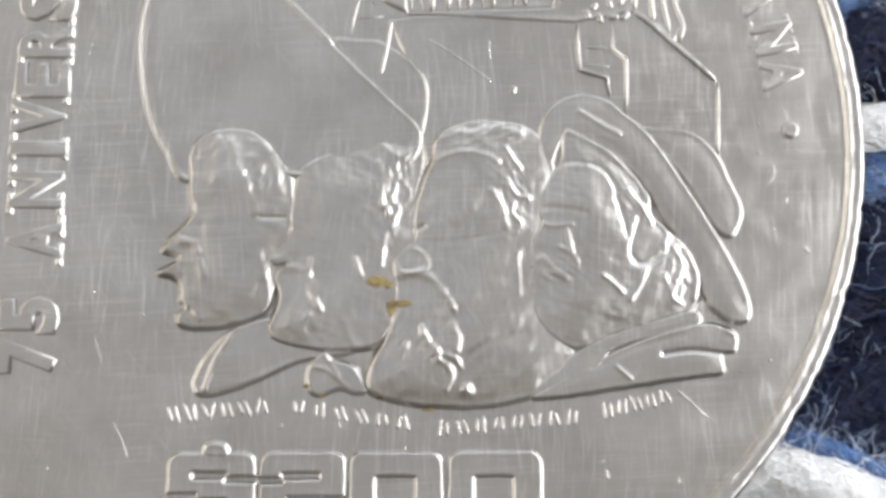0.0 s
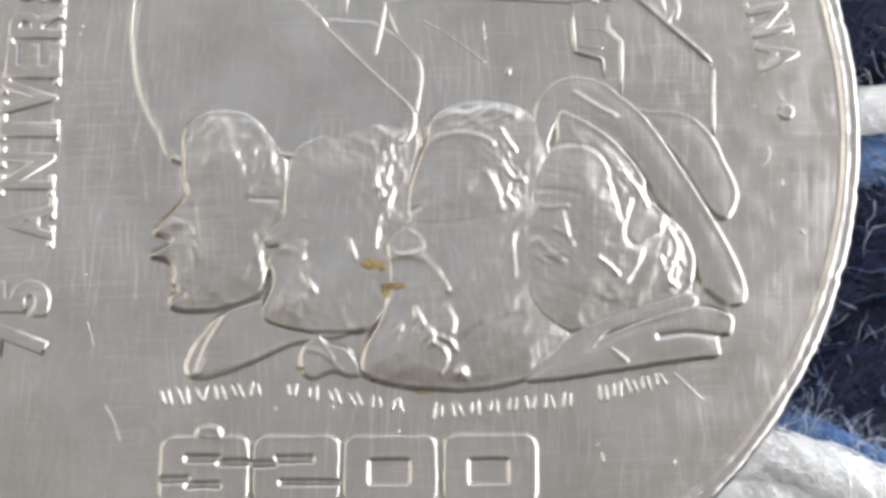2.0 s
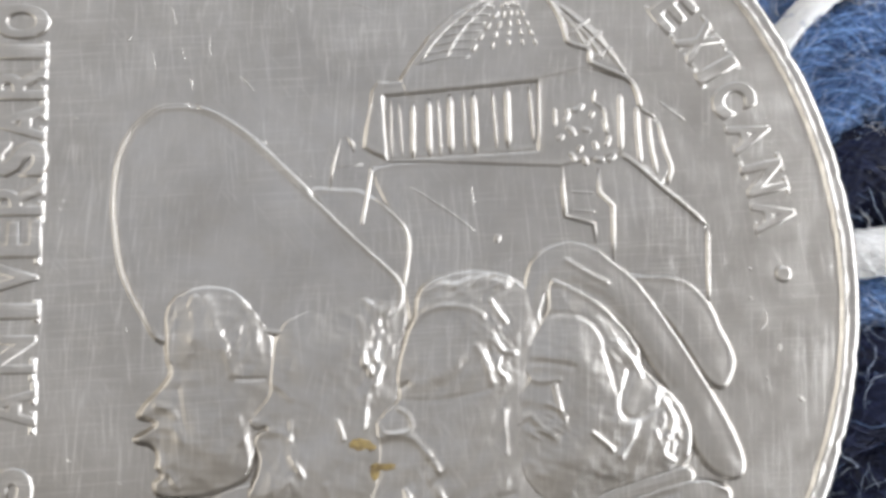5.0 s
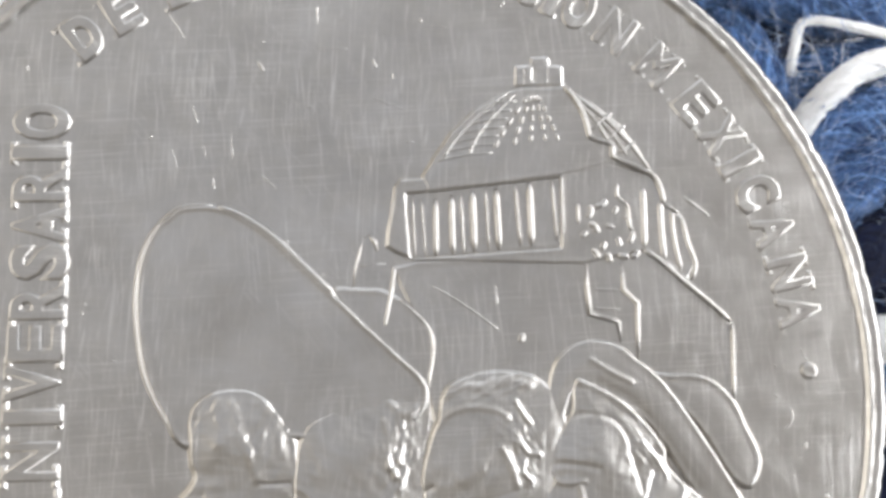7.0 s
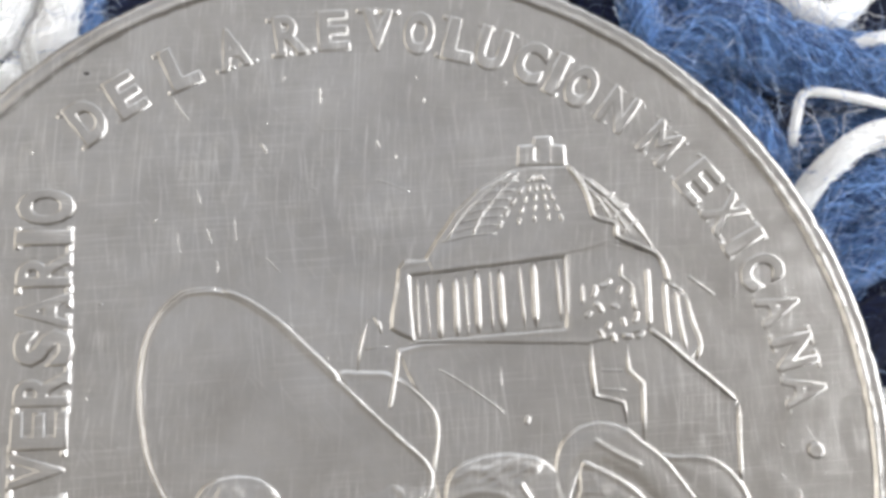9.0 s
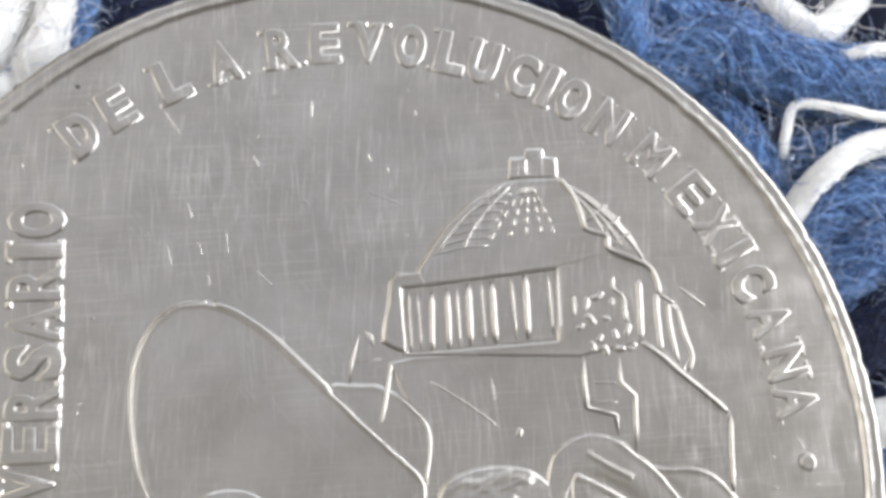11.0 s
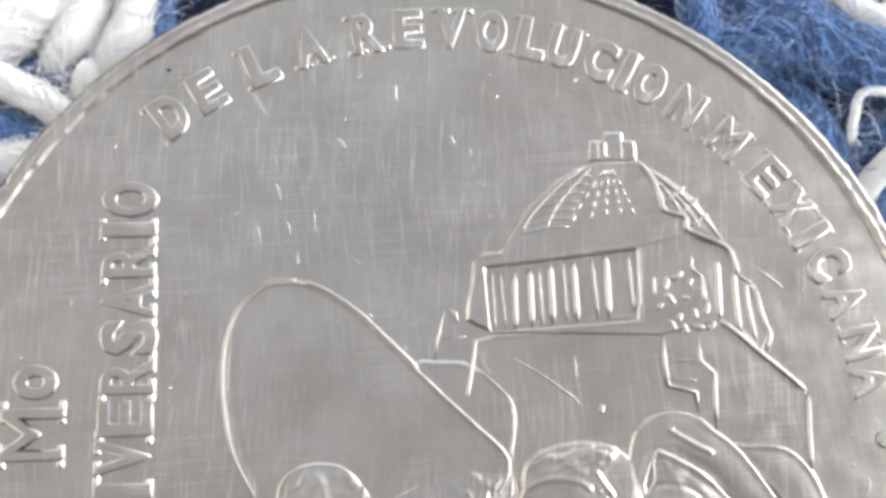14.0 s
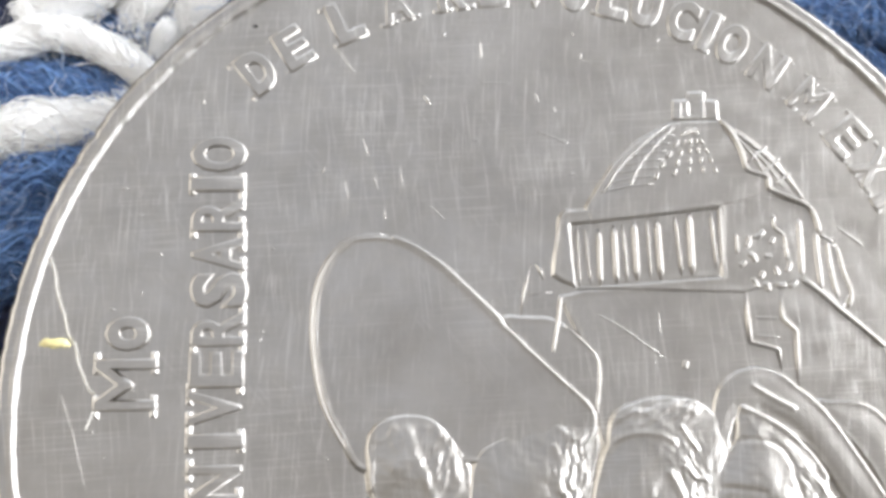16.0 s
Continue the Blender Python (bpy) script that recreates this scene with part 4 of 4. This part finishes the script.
def flake(name, cx, cy, rx, ry, h, mat, seed, parent=None, label=""):
    """A small crust with a ragged outline."""
    rng = np.random.RandomState(seed)
    bm = bmesh.new()
    rings = []
    for f, zz in ((1.0, -0.1), (0.85, 0.5), (0.5, 1.0), (0.2, 1.0)):
        ring = []
        for a in np.linspace(0, 6.283, 15)[:-1]:
            x, y = cx + rx * f * math.cos(a) * rng.uniform(0.6, 1.2), cy + ry * f * math.sin(a) * rng.uniform(0.6, 1.2)
            ring.append(bm.verts.new((x * MM, y * MM, (surface(x, y) + h * zz * rng.uniform(0.8, 1.1)) * MM)))
        rings.append(ring)
    for p, q in zip(rings[:-1], rings[1:]):
        for k in range(14):
            bm.faces.new((p[k], p[(k + 1) % 14], q[(k + 1) % 14], q[k]))
    bm.faces.new(rings[-1])
    bmesh.ops.recalc_face_normals(bm, faces=bm.faces)
    return part(name, bm, mat, parent, label)


for cx, cy, rx, ry, seed in ((0.62, -4.45, 0.34, 0.20, 3), (0.92, -4.55, 0.14, 0.12, 4), (1.22, -5.06, 0.36, 0.13, 5), (1.02, -5.20, 0.14, 0.22, 6), (-1.25, -7.30, 0.16, 0.06, 12), (-0.85, -7.55, 0.14, 0.05, 13), (2.05, -7.95, 0.22, 0.04, 14), (0.70, -7.62, 0.12, 0.04, 15)):
    flake("residue", cx, cy, rx, ry, 0.02, STAIN, seed, coin, "yellow-brown dried residue")
flake("speck", -7.80, 11.22, 0.09, 0.06, 0.03, SPECK, 8, coin, "tiny black speck")
crumb = flake("crumb", -13.15, 1.97, 0.50, 0.17, 0.22, CRUMB, 9)
tagged(crumb, "tiny pale yellow crumb lying on the coin near its rim", "crumb")


def thread(name, line, r, mat, z, parent=None, wave=0.0, seed=0):
    rng = np.random.RandomState(seed)
    s = spline(line, 6)
    bm = bmesh.new()
    rows = []
    for i, p in enumerate(s):
        zz = z + wave * math.sin(i * 0.7)
        x, y = p[0] + rng.normal(0, 0.006), p[1] + rng.normal(0, 0.006)
        rows.append([bm.verts.new(((x + r * math.cos(a)) * MM, (y + r * math.sin(a)) * MM, (zz + r * math.sin(a + 0.8)) * MM)) for a in (0, 1.57, 3.14, 4.71)])
    for a, b in zip(rows[:-1], rows[1:]):
        for j in range(4):
            bm.faces.new((a[j], b[j], b[(j + 1) % 4], a[(j + 1) % 4]))
    bmesh.ops.recalc_face_normals(bm, faces=bm.faces)
    return part(name, bm, mat, parent)


tagged(thread("lint_thread", [(-13.45, 4.36), (-13.28, 3.96), (-13.18, 3.33), (-12.97, 2.77), (-12.82, 2.19), (-12.62, 1.87), (-12.54, 1.44), (-12.39, 1.05), (-12.22, 0.66), (-12.05, 0.50), (-12.08, 0.04), (-12.26, -0.41)], 0.035, HAIR, FZ + 0.04), "thin pale wavy lint fibre lying on the coin", "lint")

# ---- knitted cloth ----
cloth = tagged(new("knitted_cloth"), "chunky fuzzy blue and white knitted woollen cloth", "cloth")


def fibre_tubes(paths, radii, sides=3, more=(), more_radii=()):
    """Many thin tubes in one mesh; each path is an n x 3 array in mm. The tubes of more are three-sided."""
    V, F, off = [], [], 0
    for p, r, sides in [(p, r, sides) for p, r in zip(paths, radii)] + [(p, r, 3) for p, r in zip(more, more_radii)]:
        ang = np.linspace(0, 6.283185307, sides + 1)[:-1]
        t = np.gradient(p, axis=0)
        t /= np.linalg.norm(t, axis=1)[:, None] + 1e-9
        up = np.array([0.13, 0.21, 0.97])
        a = np.cross(t, up)
        a /= np.linalg.norm(a, axis=1)[:, None] + 1e-9
        b = np.cross(t, a)
        n = len(p)
        taper = np.ones(n)
        taper[0] = taper[-1] = 0.3
        ring = p[:, None, :] + (r * taper)[:, None, None] * (np.cos(ang)[None, :, None] * a[:, None, :] + np.sin(ang)[None, :, None] * b[:, None, :])
        V.append(ring.reshape(-1, 3))
        i = np.arange(n - 1)[:, None] * sides + np.arange(sides)[None, :]
        j = np.arange(n - 1)[:, None] * sides + (np.arange(sides)[None, :] + 1) % sides
        F.append(np.stack([i, j, j + sides, i + sides], -1).reshape(-1, 4) + off)
        off += n * sides
    me = bpy.data.meshes.new("yarn")
    me.from_pydata((np.vstack(V) * MM).tolist(), [], np.vstack(F).tolist())
    return me


def yarn(line, r, mat, fibres=70, twist=1.3, seed=1, fuzz=30, coarse=1.0, label=""):
    """A loosely spun strand: line of (x, y, z) in mm, radius, twisted fibres and stray fuzz."""
    rng = np.random.RandomState(seed)
    c = spline(line, 9)
    seg = np.linalg.norm(np.diff(c, axis=0), axis=1)
    L = np.r_[0, np.cumsum(seg)]
    n = max(12, int(L[-1] / 0.28))
    s = np.linspace(0, L[-1], n)
    c = np.stack([np.interp(s, L, c[:, k]) for k in range(3)], 1)
    t = np.gradient(c, axis=0)
    t /= np.linalg.norm(t, axis=1)[:, None]
    a = np.cross(t, (0, 0, 1.0))
    a /= np.linalg.norm(a, axis=1)[:, None] + 1e-9
    b = np.cross(t, a)
    paths, radii = [c], [r * (0.98 if mat is WHITE else 0.9)]
    for k in range(int(fibres * 4.2)):
        ph, rr = rng.uniform(0, 6.283), r * rng.uniform(0.72, 1.12)
        tw = twist * rng.normal(0.8, 0.7) / r
        i0, i1 = sorted(rng.randint(0, n, 2))
        if i1 - i0 < 10:
            i0, i1 = 0, n - 1
        ii = np.arange(i0, i1 + 1)
        ang = ph + tw * s[ii] * 0.5 + 0.5 * np.sin(s[ii] * rng.uniform(0.8, 3.0) + rng.uniform(0, 6))
        rad = rr * (1 + 0.10 * np.sin(s[ii] * rng.uniform(1, 4) + ph))
        paths.append(c[ii] + (rad * np.cos(ang))[:, None] * a[ii] + (rad * np.sin(ang))[:, None] * b[ii])
        radii.append(rng.uniform(0.007, 0.028) * coarse)
    ob = tagged(mesh_part("yarn_strand", fibre_tubes(paths[:1], radii[:1], 14, paths[1:], radii[1:]), mat, cloth, label), kind="stuff")
    stray = []
    fuzz *= 2 if mat is SHADED_NAVY else 3 if mat is WHITE else 7
    for k in range(fuzz):
        i = rng.randint(0, n)
        ang, d = rng.uniform(0, 6.283), rng.normal(0, 1, 3)
        p = c[i] + r * (math.cos(ang) * a[i] + math.sin(ang) * b[i])
        out = [p]
        for q in range(9):
            d = d + rng.normal(0, 0.4, 3)
            d /= np.linalg.norm(d)
            p = p + d * rng.uniform(0.1, 0.26)
            rho = math.hypot(p[0], p[1])
            if rho < 15.0 and p[2] > 7.3:
                p = np.array([p[0] * 15.0 / rho, p[1] * 15.0 / rho, p[2]])
            out.append(p)
        stray.append(np.array(out))
    if fuzz:
        mesh_part("loose_fibre", fibre_tubes(stray, rng.uniform(0.006, 0.015, fuzz), 3), WHITE if mat is WHITE else FUZZ, ob)["kind"] = "stuff"
    return ob


def lay(line, *z):
    """Gives a line on the cloth its heights, spread evenly along it."""
    f = np.linspace(0, len(z) - 1, len(line))
    return [(x, y, float(np.interp(k, range(len(z)), z))) for (x, y), k in zip(line, f)]


# strands by the coin's west side
yarn(lay([(-18.68, 11.00), (-16.26, 11.66), (-14.69, 12.10), (-13.25, 11.76), (-11.79, 10.91), (-10.15, 9.69)], 6.8, 7.3, 6.6), 0.50, WHITE, seed=1, fibres=50)
yarn(lay([(-18.66, 10.63), (-16.21, 10.59), (-14.80, 10.67), (-13.38, 10.40), (-11.93, 9.69), (-10.31, 8.57)], 6.2, 6.5, 6.0), 0.78, BLUE, seed=2)
yarn(lay([(-18.52, 8.59), (-16.11, 8.84), (-15.08, 9.06), (-13.51, 9.32), (-11.94, 10.07)], 6.3, 6.8, 6.2), 0.88, WHITE, seed=3, fibres=80)
yarn(lay([(-18.01, 5.89), (-16.00, 6.73), (-14.99, 7.31), (-13.28, 8.03)], 5.9, 6.5, 6.0), 1.10, BLUE, seed=4, fibres=100)
yarn(lay([(-18.21, 3.78), (-15.90, 4.89), (-14.92, 5.77), (-13.41, 6.93)], 5.7, 6.3, 5.8), 1.10, BLUE, seed=5, fibres=100)
yarn(lay([(-18.05, 1.37), (-15.78, 2.54), (-14.65, 3.74)], 5.0, 5.6, 5.4), 1.00, SHADED_NAVY, seed=6, fibres=80)
yarn(lay([(-17.90, -0.98), (-15.32, 0.15), (-14.18, 0.80)], 5.0, 5.6, 5.4), 1.00, BLUE, seed=7, fibres=80)
# north-west
yarn(lay([(-15.87, 12.72), (-13.65, 13.92), (-11.93, 15.52)], 6.0, 6.4, 6.0), 0.85, WHITE, seed=8, fibres=80)
yarn(lay([(-12.69, 12.43), (-11.68, 13.67), (-10.67, 15.72)], 5.4, 6.4, 6.0), 0.66, WHITE, seed=9, fibres=70)
yarn(lay([(-10.55, 12.05), (-10.14, 13.19), (-9.63, 13.96), (-9.41, 15.93)], 5.8, 6.7, 6.2), 0.70, WHITE, seed=10, fibres=70)
yarn(lay([(-15.86, 12.53), (-12.88, 12.77), (-10.75, 12.71), (-8.79, 13.00)], 5.2, 5.8, 5.4), 0.75, BLUE, seed=11)
yarn(lay([(-9.14, 12.81), (-8.90, 13.96), (-8.87, 16.13)], 5.8, 6.3, 6.0), 0.50, BLUE, seed=12)
yarn(lay([(-8.61, 13.19), (-7.74, 14.55), (-6.48, 16.34)], 5.4, 5.8, 5.4), 0.75, SHADED_NAVY, seed=13)
yarn(lay([(-11.42, 11.67), (-11.13, 12.28), (-10.89, 12.66)], 6.2, 6.8, 6.2), 0.35, WHITE, seed=14, fibres=30)
yarn(lay([(-2.51, 15.88), (1.15, 15.48), (4.87, 15.87), (8.26, 16.07)], 5.0, 5.6, 5.2), 0.9, SHADED_NAVY, seed=15)
yarn(lay([(-4.70, 17.06), (-0.67, 17.26), (3.97, 17.07), (8.33, 17.27)], 5.0, 5.6, 5.2), 0.9, BLUE, seed=16)
# north-east
yarn(lay([(8.88, 16.87), (9.33, 14.28), (9.69, 13.11), (10.14, 11.47)], 6.0, 6.5, 5.8), 0.62, BLUE, seed=17)
yarn(lay([(7.52, 16.27), (8.28, 14.68), (9.22, 13.11)], 5.0, 5.4, 5.0), 0.7, SHADED_NAVY, seed=18)
yarn(lay([(9.36, 12.34), (10.72, 13.14), (12.26, 13.45), (14.10, 12.73), (15.97, 12.39), (19.40, 12.17)], 5.6, 6.4, 6.6, 6.2), 1.15, BLUE, seed=19, fibres=120, fuzz=60)
yarn(lay([(10.15, 15.87), (12.16, 14.67), (14.21, 14.07), (14.87, 12.88)], 5.4, 5.8, 5.4), 0.85, BLUE, seed=20)
yarn(lay([(11.89, 12.32), (12.63, 10.97), (13.19, 9.82), (13.90, 8.31)], 5.8, 6.4, 5.8), 0.68, BLUE, seed=21)
yarn(lay([(13.39, 6.65), (14.43, 8.34), (15.19, 9.14), (16.29, 9.82), (19.23, 10.61)], 6.2, 7.2, 7.4, 7.0), 0.38, WHITE, seed=22, fibres=46, fuzz=10)
yarn(lay([(14.03, 9.72), (14.12, 10.57), (14.44, 11.43), (15.68, 11.28), (17.13, 10.96), (19.24, 10.71)], 6.6, 7.2, 7.2), 0.16, WHITE, seed=23, fibres=20, coarse=0.6, fuzz=5)
yarn(lay([(13.83, 9.62), (15.19, 10.18), (16.52, 10.26), (19.28, 11.10)], 5.4, 6.1, 6.0), 0.72, BLUE, seed=24)
yarn(lay([(14.10, 6.28), (15.35, 7.82), (16.73, 8.49), (19.02, 8.80)], 5.6, 6.3, 6.2), 0.95, BLUE, seed=25, fibres=90)
yarn(lay([(14.67, 4.45), (16.13, 6.24), (18.83, 7.12)], 5.4, 6.2, 6.0), 1.05, BLUE, seed=26, fibres=90)
yarn(lay([(14.83, 2.32), (16.07, 3.80), (18.56, 4.74)], 5.4, 6.1, 6.0), 1.05, SHADED_NAVY, seed=27, fibres=90)
yarn(lay([(14.19, 16.06), (14.93, 14.56), (15.96, 14.30), (17.45, 15.65)], 6.0, 6.6, 6.2), 0.45, WHITE, seed=28, fibres=46)
yarn(lay([(15.63, 12.78), (16.81, 13.11), (19.53, 13.25)], 6.6, 7.4, 7.2), 0.22, WHITE, seed=29, fibres=26, coarse=0.7, fuzz=6)
# east
yarn(lay([(15.01, 0.92), (16.48, 1.09), (17.73, 1.20), (20.18, 1.35)], 6.2, 6.8, 6.8), 0.66, WHITE, seed=30, fibres=70)
yarn(lay([(18.09, 7.99), (18.67, 5.69), (17.99, 4.17), (18.81, 2.68)], 6.0, 6.6, 6.2), 0.50, WHITE, seed=31, fibres=50)
yarn(lay([(15.12, 5.65), (16.28, 6.33), (17.40, 6.25), (19.00, 5.12)], 5.8, 6.3, 6.0), 0.90, BLUE, seed=32, fibres=80)
yarn(lay([(15.14, 3.03), (16.29, 3.78), (17.38, 3.42), (19.16, 2.50)], 5.0, 5.4, 5.2), 0.90, SHADED_NAVY, seed=33, fibres=80)
yarn(lay([(15.10, -0.52), (16.37, -0.40), (17.63, -0.11), (19.71, 0.11)], 5.6, 6.2, 6.2), 0.62, BLUE, seed=34)
yarn(lay([(14.82, -2.03), (16.62, -2.00), (19.54, -1.87)], 4.8, 5.4, 5.2), 0.80, SHADED_NAVY, seed=35)
yarn(lay([(14.47, -4.82), (15.76, -4.11), (17.22, -3.72), (19.72, -4.00)], 5.6, 6.4, 6.4), 0.95, SHADED_NAVY, seed=36, fibres=100)
yarn(lay([(14.22, -6.02), (16.01, -5.70), (19.20, -5.90)], 4.8, 5.2, 5.2), 0.90, SHADED_NAVY, seed=37, fibres=90)
yarn(lay([(13.39, -8.20), (15.01, -7.47), (16.60, -7.24), (19.05, -7.61)], 5.6, 6.2, 6.0), 0.90, SHADED_NAVY, seed=38, fibres=90)
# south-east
yarn(lay([(13.02, -7.78), (14.65, -7.25), (16.08, -7.42), (18.63, -7.24)], 5.0, 5.6, 5.6), 0.85, SHADED_NAVY, seed=39, fibres=80)
yarn(lay([(12.61, -8.89), (14.41, -8.38), (16.02, -8.38), (18.53, -8.46)], 5.2, 5.8, 5.6), 0.62, SHADED_NAVY, seed=40)
yarn(lay([(12.79, -8.89), (14.03, -8.89), (15.24, -9.41), (17.67, -10.52)], 6.0, 6.5, 6.2), 0.30, BLUE, seed=41, fibres=40, coarse=0.8)
yarn(lay([(10.81, -9.99), (12.57, -9.79), (14.31, -10.20), (16.01, -10.89), (18.31, -11.54)], 6.2, 6.8, 6.6), 0.72, WHITE, seed=42, fibres=90, fuzz=60)
yarn(lay([(10.09, -10.83), (12.17, -10.87), (14.25, -11.35), (17.18, -12.37)], 5.9, 6.4, 6.2), 0.62, WHITE, seed=43, fibres=80)
yarn(lay([(9.18, -12.15), (11.26, -11.75), (12.97, -12.34), (16.40, -13.52)], 5.6, 6.0, 5.8), 0.62, SHADED_NAVY, seed=44)
yarn(lay([(-12.96, -10.57), (-10.98, -11.53), (-9.32, -12.81), (-5.42, -14.11)], 5.8, 6.0, 5.8), 0.9, BLUE, seed=45)
yarn(lay([(-5.43, -13.79), (-0.55, -14.47), (4.40, -13.89), (8.64, -12.96)], 5.4, 5.8, 5.4), 0.9, WHITE, seed=46)
# bearers under the coin and deep filling strands
for k, y in enumerate((-11.5, -7.0, -2.5, 2.0, 6.5, 11.0)):
    x = math.sqrt(13.2 ** 2 - y * y)
    yarn([(-x, y, 6.55), (-x / 3, y + 0.4, 6.62), (x / 3, y - 0.3, 6.62), (x, y, 6.55)], 0.85, BLUE if k % 2 else SHADED_NAVY, seed=100 + k, fibres=6, fuzz=0)
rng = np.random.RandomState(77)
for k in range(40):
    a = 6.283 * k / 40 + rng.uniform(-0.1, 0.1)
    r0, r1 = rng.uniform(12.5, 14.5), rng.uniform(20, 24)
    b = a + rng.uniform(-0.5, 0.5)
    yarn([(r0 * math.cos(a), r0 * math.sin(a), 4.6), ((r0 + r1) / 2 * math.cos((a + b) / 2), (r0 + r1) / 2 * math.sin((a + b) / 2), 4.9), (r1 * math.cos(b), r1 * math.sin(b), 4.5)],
         rng.uniform(0.6, 0.95), SHADED_NAVY if k % 3 else BLUE, seed=200 + k, fibres=14, fuzz=4)


# backing sheet in the shade-darkened navy fills the gaps between strands
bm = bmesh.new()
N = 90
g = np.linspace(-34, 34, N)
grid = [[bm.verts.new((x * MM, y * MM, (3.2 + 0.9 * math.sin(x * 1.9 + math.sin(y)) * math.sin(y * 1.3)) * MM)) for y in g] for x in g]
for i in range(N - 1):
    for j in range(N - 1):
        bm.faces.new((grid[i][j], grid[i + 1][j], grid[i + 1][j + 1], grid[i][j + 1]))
part("backing_layer", bm, SHADED_NAVY, cloth, "knitted underlayer darkened like the shade between strands")
